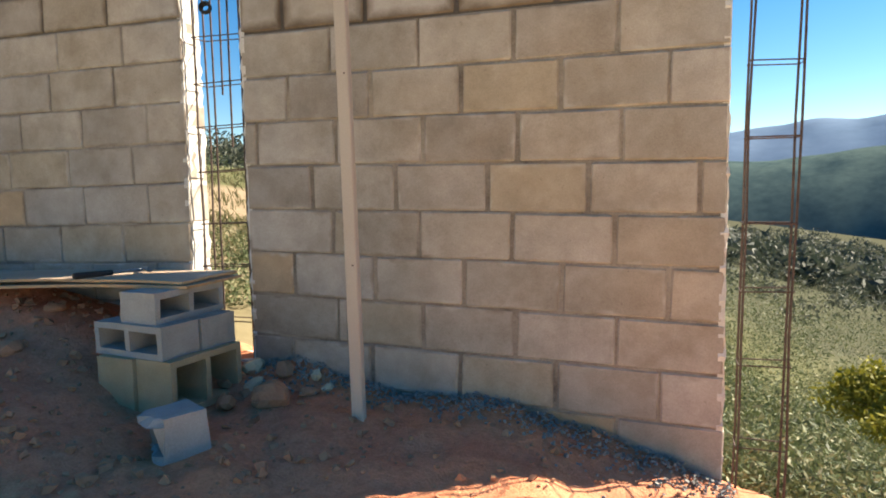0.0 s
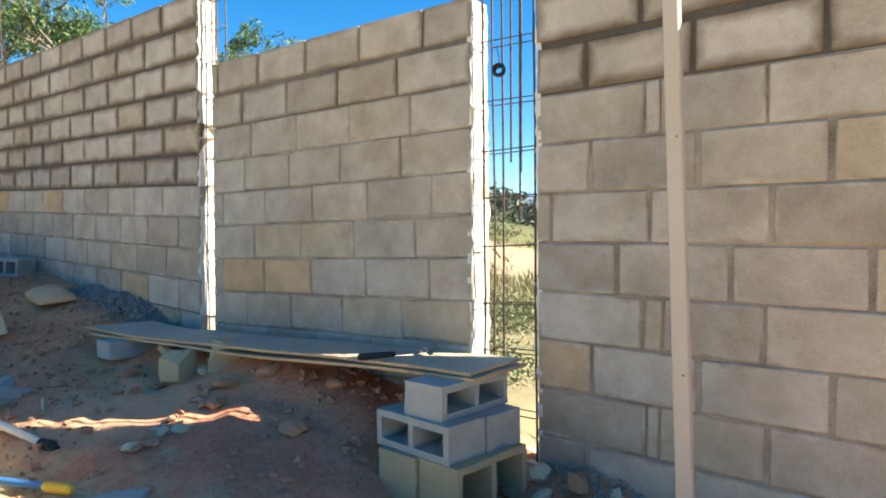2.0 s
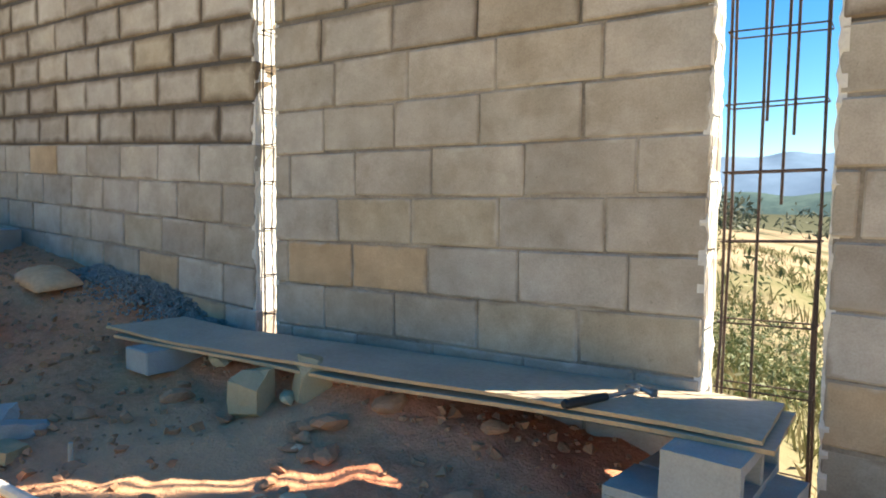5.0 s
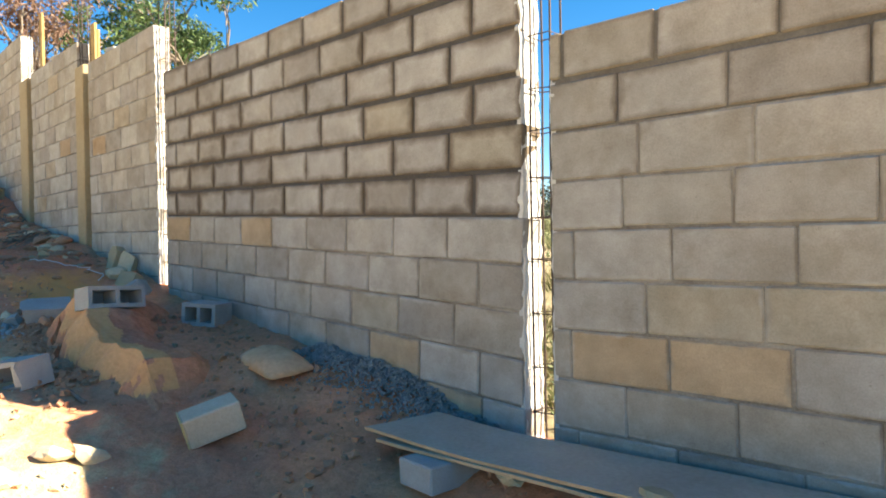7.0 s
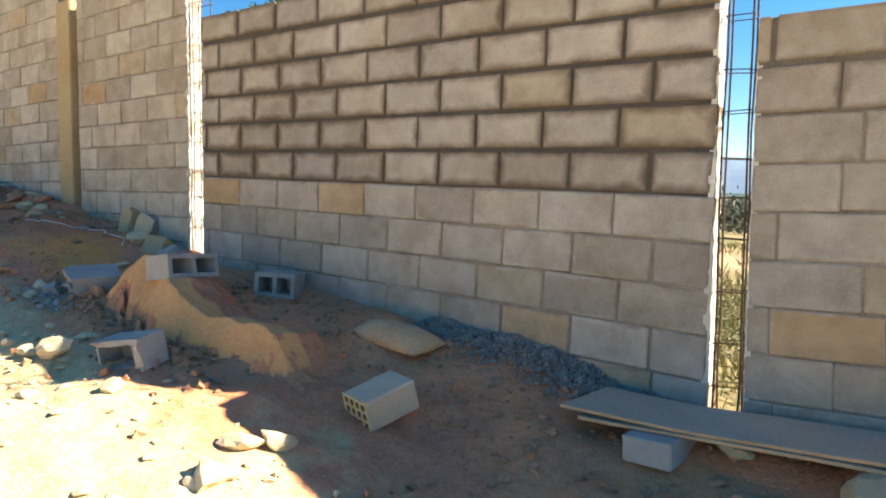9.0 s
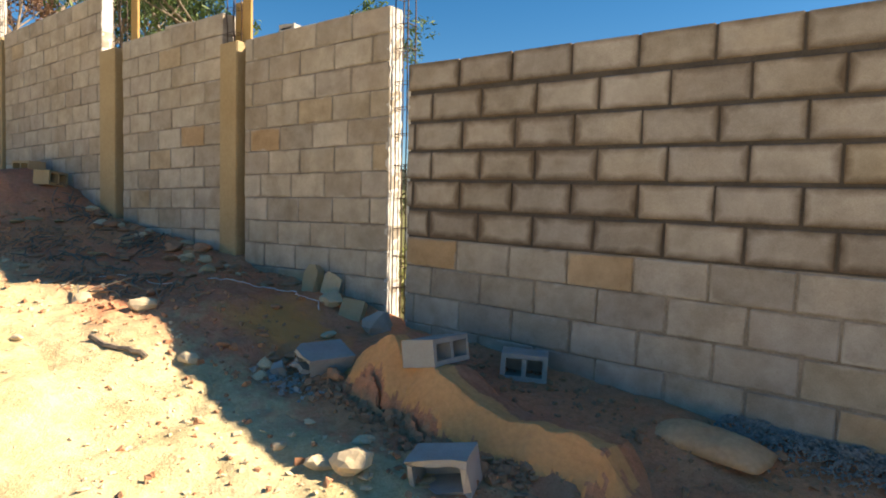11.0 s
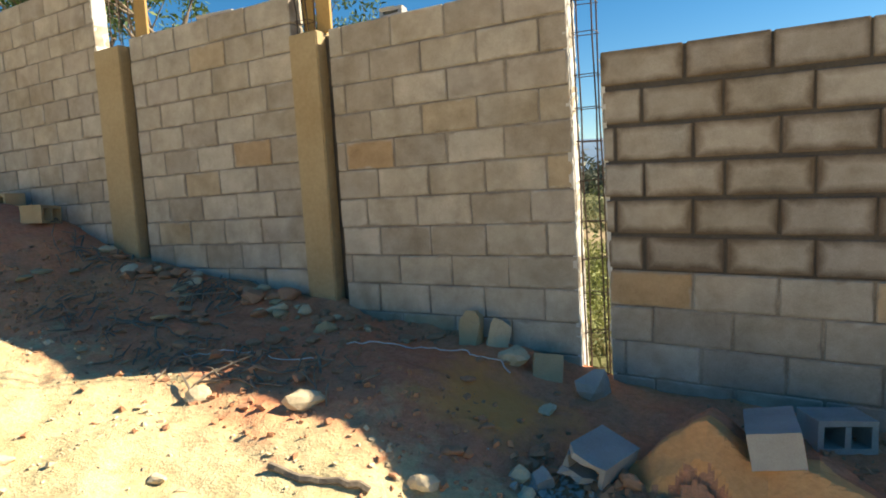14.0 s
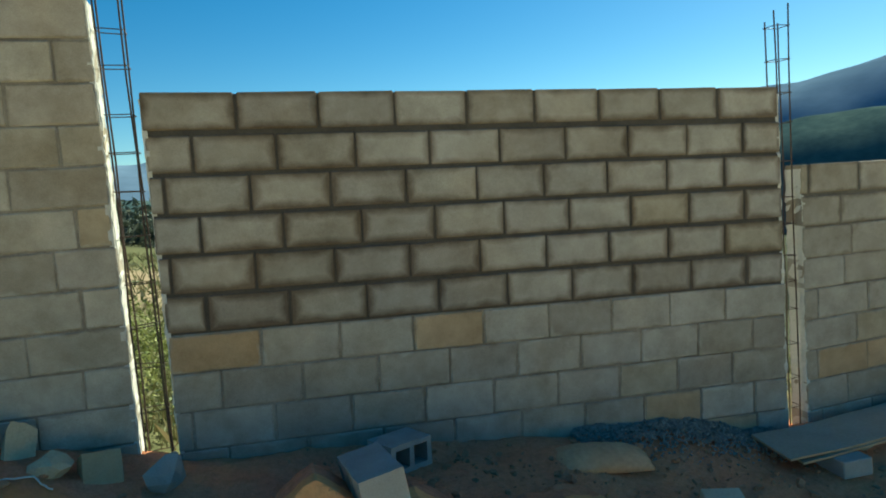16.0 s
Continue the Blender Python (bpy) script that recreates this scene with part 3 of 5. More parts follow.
# ---- foundation between the first two panels ----
bm = bmesh.new()
box(bm, -2.125, -1.81, WALL_Y + 0.01, WALL_Y + 0.20, 0.35, 0.70)
bmesh.ops.bevel(bm, geom=bm.edges[:], offset=0.012, segments=2, affect="EDGES")
tagged(link_bm("foundation_beam", bm, M_CEMENT), "rough concrete footing at the foot of the rebar cage", "footing", kind="structure")


# ---- clay bank ----
M_CLAYBANK = grainy("orange_clay", (0.75, 0.32, 0.12), (0.83, 0.405, 0.165), 2.5, 40.0, 0.95, 0.5, 0.008, per_object=False)
CREST = [(-7.62, 1.36), (-7.5, 1.41), (-7.42, 1.49), (-7.30, 1.59), (-7.23, 1.625), (-7.16, 1.58), (-7.08, 1.515), (-7.0, 1.485), (-6.92, 1.505), (-6.83, 1.515), (-6.75, 1.475), (-6.65, 1.415), (-6.4, 1.36), (-6.15, 1.335), (-5.98, 1.305), (-5.88, 1.17), (-5.7, 1.05)]
cx, cz = np.array(CREST).T
bm = bmesh.new()
bank_x, bank_y = np.arange(-7.68, -5.68, 0.013), np.arange(1.25, 2.36, 0.013)
grid, soil = [], set()
for x in bank_x:
    row = []
    line = 1.63 + 0.05 * math.sin(x * 5.0) + 0.05 * noise.noise(Vector((x * 6, 0, 3))) - 0.06 * (x + 6.9)
    top = float(np.interp(x, cx, cz)) + 0.01 * noise.noise(Vector((x * 9, 2, 0)))
    for y in bank_y:
        base = ground_z(x, y) - 0.035
        d = y - line
        if d < 0:      # smooth cut face, then a broken drop to the earth below
            cut = float(np.interp(x, (-7.6, -6.75, -6.45, -6.0, -5.8), (0.10, 0.11, 0.10, 0.11, 0.03))) + 0.03 * noise.noise(Vector((x * 13, 4, 0))) + 0.02 * noise.noise(Vector((x * 31, 8, 0)))
            z = top - 1.25 * -d if d > -cut else top - 1.25 * cut - (3.2 if d > -cut - 0.05 else 1.5) * (-d - cut)
        else:
            z = top - 0.12 * d - 0.55 * max(0.0, d - 0.26)
        z += 0.012 * noise.noise(Vector((x * 6, y * 6, 1.0))) + 0.03 * abs(noise.noise(Vector((x * 4.5, y * 5.5, 7.0)))) - 0.012 + 0.005 * noise.noise(Vector((x * 20, y * 20, 5.0)))
        v = bm.verts.new((x, y, max(base, z)))
        if x > -5.98 + 0.2 * noise.noise(Vector((x * 5, y * 9, 3.0))) + 0.09 * noise.noise(Vector((x * 27, y * 33, 6.0))) or d > 0.13 + 0.08 * noise.noise(Vector((x * 5, y * 5, 11.0))) or (d < 0 and d < -cut - 0.012 + 0.03 * noise.noise(Vector((x * 31, y * 29, 2.0)))):
            soil.add(v)
        row.append(v)
    grid.append(row)
for a, b in zip(grid, grid[1:]):
    for i in range(len(bank_y) - 1):
        f = bm.faces.new((a[i], b[i], b[i + 1], a[i + 1]))
        f.material_index = 1 if sum(v in soil for v in f.verts) > 1 else 0
bank = link_bm("clay_bank", bm, M_CLAYBANK, smooth=False)
bank.data.materials.append(M_EARTH)
tagged(bank, "crumbling bank of orange clay left from digging", "clay bank", kind="structure")


# ---- loose blocks ----
def hollow_mesh(name, material, lx=0.39, ly=0.19, lz=0.14, wall=0.026, cells=2, broken=0.0, seed=0):
    """A hollow block lying so that its cells run along y; broken: how far its far end is chipped off."""
    r = random.Random(seed)
    bm = bmesh.new()
    box(bm, -lx / 2, lx / 2, -ly / 2, ly / 2, 0, wall)
    box(bm, -lx / 2, lx / 2, -ly / 2, ly / 2, lz - wall, lz)
    web = [-lx / 2 + (lx - wall) * i / cells for i in range(cells + 1)]
    for w in web:
        box(bm, w, w + wall, -ly / 2, ly / 2, wall, lz - wall)
    box(bm, -lx / 2 + wall, lx / 2 - wall, ly / 2 - 0.024, ly / 2 - 0.004, wall, lz - wall)      # closed far end, added to keep light out of the cells
    bmesh.ops.remove_doubles(bm, verts=bm.verts[:], dist=0.0005)
    bmesh.ops.subdivide_edges(bm, edges=[e for e in bm.edges if e.calc_length() > 0.1], cuts=3, use_grid_fill=True)
    for v in bm.verts:
        v.co += Vector((r.uniform(-1, 1), r.uniform(-1, 1), r.uniform(-1, 1))) * 0.0016
        if broken and v.co.y < -ly / 2 + 0.03:
            v.co.y += broken * max(0.0, noise.noise(Vector((v.co.x * 14, v.co.z * 14, seed))) + 0.25)
    me = bpy.data.meshes.new(name)
    bm.to_mesh(me)
    bm.free()
    me.materials.append(material)
    return me


def hollow_block(m, material, label, group="", **shape):
    ob = new("hollow_block", hollow_mesh("hollow_block", material, **shape))
    ob.matrix_world = m
    return tagged(ob, label, "concrete block", group)


STACK = "blocks stacked under the bench"
g0 = ground_z(-2.0, 2.1)
hollow_block(pose(-1.895, 2.20, g0, 0, 0, 84), M_LOOSE_TAN, "tan hollow concrete block, bottom of a stack on earth", STACK, lz=0.83 - g0, seed=1)
hollow_block(pose(-2.10, 2.20, g0, 0, 0, 87), M_LOOSE_TAN, "tan hollow concrete block, bottom of a stack on earth", STACK, lz=0.83 - g0, seed=2)
hollow_block(pose(-2.05, 2.125, 0.83, 0, 0, -7), M_LOOSE, "grey hollow concrete block lying across two tan ones", STACK, lz=0.135, seed=3)
hollow_block(pose(-2.02, 2.325, 0.83, 0, 0, -7), M_LOOSE, "grey hollow concrete block lying behind another in the stack", STACK, lz=0.135, seed=4)
hollow_block(pose(-2.00, 2.24, 0.965, 0, 0, 86), M_LOOSE, "grey hollow concrete block on top of the stack under planks", STACK, lz=0.128, seed=5)
gl = ground_z(-4.27, 2.1)
ob = tagged(link_bm("concrete_block", bevel_box(0.19, 0.37, 1.056 - gl + 0.02, 0.006, 0.003, rnd), M_LOOSE), "grey concrete block carrying the end of the bench", "concrete block")
ob.matrix_world = pose(-4.28, 2.13, (gl + 1.036) / 2, 0, 0, -5)
hollow_block(pose(-1.645, 1.80, ground_z(-1.645, 1.80) - 0.015, 4, -5, -32), M_LOOSE, "broken half of a grey hollow block on earth", lx=0.215, ly=0.19, lz=0.15, cells=1, broken=0.11, seed=7)
hollow_block(pose(-6.985, 1.80, 1.478, -8, 3, 97), M_LOOSE, "pale grey hollow block lying on a clay ridge", lx=0.36, lz=0.138, seed=8)
hollow_block(pose(-6.78, 2.34, ground_z(-6.78, 2.34) - 0.01, 0, 3, 28), M_LOOSE, "grey hollow block against the foot of the wall", lx=0.26, lz=0.15, seed=9)
hollow_block(pose(-6.45, 1.18, ground_z(-6.45, 1.18) - 0.01, 6, -8, 20), M_LOOSE, "broken pale concrete block lying in the sun", lx=0.26, lz=0.15, cells=1, broken=0.09, seed=10)
hollow_block(pose(-8.16, 2.36, ground_z(-8.16, 2.36) - 0.02, 62, 8, 25), M_LOOSE_TAN, "dusty hollow block piece tipped up beside the wall", lx=0.16, ly=0.17, lz=0.10, cells=1, seed=11)
hollow_block(pose(-12.85, 2.26, ground_z(-12.85, 2.26) - 0.01, 0, 4, 120), M_LOOSE_TAN, "dusty hollow block on a mound beside the wall", lx=0.30, lz=0.16, seed=12)
hollow_block(pose(-13.55, 2.30, ground_z(-13.55, 2.30) - 0.02, 0, 2, 5), M_LOOSE_TAN, "dusty hollow block lying along the foot of the wall", lz=0.12, seed=13)
hollow_block(pose(-9.18, 2.60, 3.715, 0, 0, 12), M_LOOSE, "broken bit of concrete block resting on a wall", lx=0.16, ly=0.1, lz=0.07, cells=1, broken=0.05, seed=14)


# ---- stones and broken pieces ----
def stone_mesh(name, size, material, seed, detail=2, flat=1.0, corner=0.35):
    r = random.Random(seed)
    bm = bmesh.new()
    bmesh.ops.create_icosphere(bm, subdivisions=detail, radius=1.0)
    off = Vector((r.uniform(0, 90), r.uniform(0, 90), r.uniform(0, 90)))
    planes = [Vector((r.uniform(-1, 1), r.uniform(-1, 1), r.uniform(-1, 1))).normalized() for _ in range(11)]
    for v in bm.verts:
        d = v.co.normalized()
        k = 1.0
        for p in planes:
            c = d.dot(p)
            if c > 0.2:
                k = min(k, (0.42 + corner * 0.4) / c)
        k *= 1.0 + 0.12 * noise.noise(d * 2.2 + off)
        v.co = Vector((d.x * size[0], d.y * size[1], d.z * size[2] * flat)) * k * 0.66
    me = bpy.data.meshes.new(name)
    bm.to_mesh(me)
    bm.free()
    me.materials.append(material)
    return me


def chunk_mesh(name, size, material, seed):
    """A piece broken off a block: flat faces, some corners knocked away."""
    r = random.Random(seed)
    bm = bmesh.new()
    box(bm, -size[0] / 2, size[0] / 2, -size[1] / 2, size[1] / 2, -size[2] / 2, size[2] / 2)
    for _ in range(4):
        d = Vector((r.uniform(-1, 1), r.uniform(-0.5, 0.5), r.uniform(-0.4, 1))).normalized()
        reach = abs(d.x) * size[0] / 2 + abs(d.y) * size[1] / 2 + abs(d.z) * size[2] / 2
        cut = bmesh.ops.bisect_plane(bm, geom=bm.verts[:] + bm.edges[:] + bm.faces[:], plane_co=d * reach * r.uniform(0.55, 0.85), plane_no=d, clear_outer=True)
        edges = [g for g in cut["geom_cut"] if isinstance(g, bmesh.types.BMEdge)]
        if edges:
            bmesh.ops.contextual_create(bm, geom=edges)
    bmesh.ops.subdivide_edges(bm, edges=[e for e in bm.edges if e.calc_length() > 0.05], cuts=2, use_grid_fill=True)
    bmesh.ops.triangulate(bm, faces=bm.faces[:])
    for v in bm.verts:
        v.co += Vector((r.uniform(-1, 1), r.uniform(-1, 1), r.uniform(-1, 1))) * 0.003
    me = bpy.data.meshes.new(name)
    bm.to_mesh(me)
    bm.free()
    me.materials.append(material)
    return me


def stone(x, y, size, material, label, seed, turn=(0, 0, 0), sink=0.25, group="", lift=0.0, name="stone", cat="stone"):
    ob = new(name, stone_mesh(name, size, material, seed) if name == "stone" else chunk_mesh(name, size, material, seed))
    ob.matrix_world = pose(x, y, ground_z(x, y) + size[2] * (0.42 - sink) + lift, *turn)
    return tagged(ob, label, cat, group)


RUBBLE = "rubble on the slope"
stone(-3.60, 2.00, (0.12, 0.13, 0.19), M_LOOSE_TAN, "tan broken block chunk standing under the bench", 21, (0, 0, 20), 0.1, name="block_chunk", cat="block chunk")
stone(-3.42, 2.14, (0.12, 0.12, 0.16), M_LOOSE_TAN, "tan block chunk lying under the bench", 22, (0, 10, 60), 0.12, name="block_chunk", cat="block chunk")
stone(-1.52, 2.22, (0.19, 0.16, 0.16), M_STONE_DARK, "brown clod of hard earth by the wall", 23, (0, 0, 30))
stone(-2.62, 1.95, (0.15, 0.13, 0.09), M_STONE_DARK, "rounded brown stone in the earth", 24, (0, 0, 70))
stone(-2.70, 1.22, (0.26, 0.15, 0.05), M_LOOSE, "flat grey slab of broken concrete on earth", 25, (0, -6, 40), 0.1, name="concrete_slab", cat="broken slab")
stone(-4.36, 1.40, (0.24, 0.15, 0.05), M_LOOSE, "grey slab of broken concrete on brown earth", 51, (10, -8, 25), 0.05, name="concrete_slab", cat="broken slab")
stone(-4.17, 1.47, (0.20, 0.13, 0.05), M_LOOSE, "grey slab of broken concrete on brown earth", 52, (-6, 10, 70), 0.05, name="concrete_slab", cat="broken slab")
stone(-4.05, 1.36, (0.15, 0.10, 0.04), M_LOOSE_TAN, "tan slab of broken block on brown earth", 53, (6, 4, 120), 0.05, name="concrete_slab", cat="broken slab")
stone(-8.64, 2.40, (0.13, 0.08, 0.23), M_LOOSE_TAN, "pale wedge of broken block leaning on the wall", 26, (-12, 0, 10), 0.08, name="block_chunk", cat="block chunk")
stone(-8.49, 2.45, (0.13, 0.08, 0.19), M_STONE, "broken block piece leaning on the wall", 27, (-10, 14, 40), 0.08, name="block_chunk", cat="block chunk")
stone(-8.33, 2.28, (0.20, 0.17, 0.14), M_STONE, "grey boulder at the foot of the wall", 28, (0, 0, 10))
stone(-7.86, 2.28, (0.25, 0.18, 0.19), M_LOOSE, "large pale stone below the wall gap", 29, (0, 0, 60))
hollow_block(pose(-7.66, 1.60, ground_z(-7.66, 1.60) + 0.0, 0, 20, -14), M_LOOSE, "broken half of a grey hollow block tilted on earth", lx=0.19, ly=0.30, lz=0.13, cells=1, broken=0.10, seed=30)
stone(-7.84, 1.44, (0.09, 0.07, 0.07), M_LOOSE, "small grey bit of broken block on earth", 31, (20, -18, 50), 0.0, name="block_chunk", cat="block chunk")
stone(-7.50, 1.55, (0.11, 0.05, 0.08), M_STONE_DARK, "brown clod at the edge of a clay bank", 47, (10, 30, 20), 0.0)
stone(-7.92, 1.42, (0.11, 0.10, 0.09), M_STONE, "small pale rubble stone beside broken slabs", 32, (0, 0, 15))
stone(-7.85, 1.34, (0.08, 0.07, 0.07), M_STONE, "small pale rubble stone beside broken slabs", 33, (0, 0, 75))
stone(-8.02, 1.98, (0.12, 0.09, 0.05), M_STONE, "small pale stone on orange earth", 34, (0, 0, 75))
stone(-5.54, 1.08, (0.17, 0.11, 0.08), M_STONE, "pale rubble stone lying in the sun", 35, (0, 0, 35), 0.15)
stone(-5.47, 1.22, (0.16, 0.09, 0.08), M_STONE, "pale rubble stone lying in the sun", 36, (0, 18, 60), 0.15)
stone(-6.25, 0.98, (0.12, 0.10, 0.08), M_STONE, "pale rubble stone lying in the sun", 37, (0, 0, 80), 0.15)
stone(-6.80, 0.98, (0.20, 0.15, 0.12), M_STONE, "pale rubble stone lying in the sun", 38, (0, 0, 10), 0.15)
stone(-6.95, 0.95, (0.14, 0.12, 0.08), M_STONE, "pale rubble stone lying in the sun", 39, (0, 0, 50), 0.15)
stone(-5.42, 0.86, (0.17, 0.12, 0.10), M_STONE, "pale rubble stone lying in the sun", 40, (0, 0, 120), 0.15)
stone(-8.93, 1.28, (0.20, 0.13, 0.10), M_STONE, "pale stone at the shadow's edge", 41, (0, 0, 30), 0.15)
stone(-9.55, 1.15, (0.18, 0.13, 0.08), M_STONE, "tan stone in the sunlit earth", 42, (0, 0, 30), 0.2)
stone(-8.22, 1.12, (0.12, 0.09, 0.08), M_STONE, "pale stone in the sunlit earth", 43, (0, 0, 10), 0.15)
# Stones share the ground's painted split: paler on the sunlit side.
for n in range(64):
    r = random.Random(900 + n)
    x = r.uniform(-11.2, -4.6) if n < 34 else r.uniform(-7.3, -4.9)
    y = r.uniform(-0.4, 1.5) if n < 34 else r.uniform(0.45, 1.25)
    sz = r.uniform(0.03, 0.085) if n < 34 else r.uniform(0.025, 0.06)
    stone(x, y, (sz * 1.5, sz, sz * 0.6), M_STONE if y < 1.25 else M_STONE_DARK, "small loose stone on bare earth", 950 + n, (0, 0, r.uniform(0, 180)), 0.15, RUBBLE)
for n in range(26):
    r = random.Random(1300 + n)
    x = r.uniform(-12.5, -9.9)
    sz = r.uniform(0.06, 0.16)
    stone(x, 2.42 - abs(r.gauss(0, 0.16)), (sz * 1.5, sz, sz * 0.6), r.choice((M_STONE, M_STONE_DARK, M_STONE_DARK)), "rubble piece at the foot of the older wall", 1350 + n, (r.uniform(-20, 20), 0, r.uniform(0, 180)), 0.12, "rubble at the wall foot")
for n in range(24):
    r = random.Random(1500 + n)
    t = r.random()
    sz = r.uniform(0.03, 0.09)
    stone(-2.95 - 0.35 * t + r.uniform(-0.08, 0.08), 1.45 + 0.65 * t + r.uniform(-0.06, 0.06), (sz * 1.6, sz, sz * 0.5), r.choice((M_STONE, M_STONE_DARK, M_STONE_DARK)), "flat stone chip in a trail of rubble", 1550 + n, (r.uniform(-15, 15), 0, r.uniform(0, 180)), 0.12, "stone chips below the bench")


def scatter_bits(name, spots, size, material, label, category, seed):
    """Many crumbs joined into one object; spots(r) gives one place (x, y)."""
    r = random.Random(seed)
    base = [(x, y, z) for z in (-0.5, 0.5) for x, y in ((-0.7, -0.7), (0.7, -0.7), (0.7, 0.7), (-0.7, 0.7))]
    tri = [(3, 2, 1, 0), (4, 5, 6, 7), (0, 1, 5, 4), (1, 2, 6, 5), (2, 3, 7, 6), (3, 0, 4, 7)]
    vs, fs = [], []
    for x, y, dz, k in spots(r):
        s = r.uniform(*size) * k
        m = Euler((r.uniform(0, 6), r.uniform(0, 6), r.uniform(0, 6))).to_matrix()
        z = ground_z(x, y) + dz + s * 0.25
        n = len(vs)
        for b in base:
            p = m @ Vector([c * s * r.uniform(0.35, 1.25) for c in b])
            vs.append((x + p.x, y + p.y, z + p.z * 0.8))
        fs += [tuple(i + n for i in q) for q in tri]
    me = bpy.data.meshes.new(name)
    me.from_pydata(vs, [], fs)
    me.materials.append(material)
    return tagged(new(name, me), label, category, kind="stuff")


def gravel_c(r):
    for _ in range(3600):
        x = r.uniform(-5.75, -4.35)
        h = 0.065 * (1 - abs(x + 4.95) / 1.1) + 0.008
        d = abs(r.gauss(0, 0.11)) * (1.0 if x > -5.9 else 0.6)
        yield x, 2.52 - d, max(0.0, h * (1 - d / 0.34)) * r.random() ** 0.5, 1.0


def gravel_a(r):
    for _ in range(1300):
        x = r.uniform(-1.75, 0.25)
        yield x, 2.52 - abs(r.gauss(0, 0.12)) * (0.6 + 0.5 * smooth(-0.9, 0.0, x)), r.uniform(0, 0.015), 1.0


def crumbs(r):
    for _ in range(16000):
        x, y = r.uniform(-12.5, 0.3), r.uniform(-1.3, 2.5)
        if noise.noise(Vector((x * 1.1, y * 1.1, 4.0))) + r.uniform(-0.3, 0.3) > 0.02:
            if y > 1.15 or r.random() < 0.3:
                yield x, y, 0.0, r.choice((0.5, 0.7, 1.0, 1.0, 1.6, 2.2))


def pale_crumbs(r):
    for _ in range(7500):
        x, y = r.uniform(-12.5, -3.5), r.uniform(-1.2, 1.22)
        if noise.noise(Vector((x * 0.9, y * 0.9, 9.0))) + noise.noise(Vector((x * 4, y * 4, 2.0))) + r.uniform(-0.3, 0.3) > 0.0:
            yield x, y, -0.003, r.choice((0.4, 0.5, 0.6, 0.8, 1.0, 1.3, 1.8))


def bank_rubble(r):
    for _ in range(900):
        x = r.uniform(-7.95, -6.2)
        y = 1.50 - 0.06 * (x + 6.9) + r.gauss(0, 0.07) - 0.05
        yield x, y, 0.0, r.choice((0.5, 0.8, 1.0, 1.5, 2.2))


def slab_rubble(r):
    for _ in range(170):
        yield r.gauss(-7.72, 0.13), r.gauss(1.43, 0.08), 0.0, r.choice((0.6, 1.0, 1.6, 2.2))


scatter_bits("earth_crumbs", bank_rubble, (0.008, 0.020), M_STONE_DARK, "brown crumbs fallen from the clay bank", "earth crumbs", 65)
scatter_bits("stone_chips", slab_rubble, (0.006, 0.016), M_LOOSE, "grey chips round a broken block", "stone chips", 66)
scatter_bits("gravel", gravel_c, (0.006, 0.013), M_GRAVEL, "grey crushed gravel heaped along the wall foot", "gravel", 61)
scatter_bits("gravel", gravel_a, (0.005, 0.012), M_GRAVEL, "grey crushed gravel spread along the wall foot", "gravel", 62)
scatter_bits("earth_crumbs", crumbs, (0.006, 0.016), M_STONE_DARK, "brown earth crumbs scattered over the slope", "earth crumbs", 63)
scatter_bits("stone_chips", pale_crumbs, (0.005, 0.014), M_STONE, "pale stone chips scattered over the slope", "stone chips", 64)


# ---- bench of two plywood sheets ----
def sheet(name, x0, x1, y_front, width, z_of, thick, material, parent, label, seed):
    r = random.Random(seed)
    bm = bmesh.new()
    nx, ny = 36, 6
    top, bot = [], []
    for i in range(nx + 1):
        x = x0 + (x1 - x0) * i / nx
        for row, dz in ((top, thick), (bot, 0.0)):
            row.append([bm.verts.new((x + (0.06 * (j / ny) if i == 0 else 0) + r.uniform(-0.002, 0.002), y_front(x) + width * j / ny + (0.004 * noise.noise(Vector((x * 6, seed, j))) if j in (0, ny) else 0), z_of(x, j / ny) + dz)) for j in range(ny + 1)])
    for i in range(nx):
        for j in range(ny):
            bm.faces.new((top[i][j], top[i + 1][j], top[i + 1][j + 1], top[i][j + 1]))
            bm.faces.new((bot[i][j], bot[i][j + 1], bot[i + 1][j + 1], bot[i + 1][j]))
        bm.faces.new((bot[i][0], bot[i + 1][0], top[i + 1][0], top[i][0])).material_index = 1
        bm.faces.new((top[i][ny], top[i + 1][ny], bot[i + 1][ny], bot[i][ny])).material_index = 1
    for row_t, row_b, flip in ((top[0], bot[0], False), (top[nx], bot[nx], True)):
        for j in range(ny):
            f = (row_b[j + 1], row_b[j], row_t[j], row_t[j + 1])
            bm.faces.new(f[::-1] if flip else f).material_index = 1
    ob = part(name, bm, material, parent, label)
    ob.data.materials.append(M_PLY_EDGE)
    return ob


bench = thing("plank_bench", pose(0, 0, 0), "makeshift bench of two weathered plywood sheets on blocks", "bench")


def bench_front(x):
    return 2.02 + 0.16 * (x + 4.67) / 2.8


def bench_low(x, v):
    return 1.060 - 0.016 * math.exp(-((x + 3.1) / 0.5) ** 2) + 0.036 * smooth(-4.4, -2.0, x) + 0.010 * noise.noise(Vector((x * 1.7, 1.0, 0.0)))


def bench_high(x, v):
    return 1.074 + 0.040 * smooth(-4.4, -2.0, x) + 0.010 * noise.noise(Vector((x * 1.7, 1.0, 0.0))) + 0.016 * (1 - smooth(-4.67, -4.1, x)) + 0.006 * noise.noise(Vector((x * 2.5, 7.0, v)))


sheet("sheet", -4.60, -1.87, lambda x: bench_front(x) - 0.012, 0.37, bench_low, 0.012, M_PLANK, bench, "", 3)
sheet("sheet", -4.68, -1.90, bench_front, 0.37, bench_high, 0.012, M_PLANK, bench, "", 4)

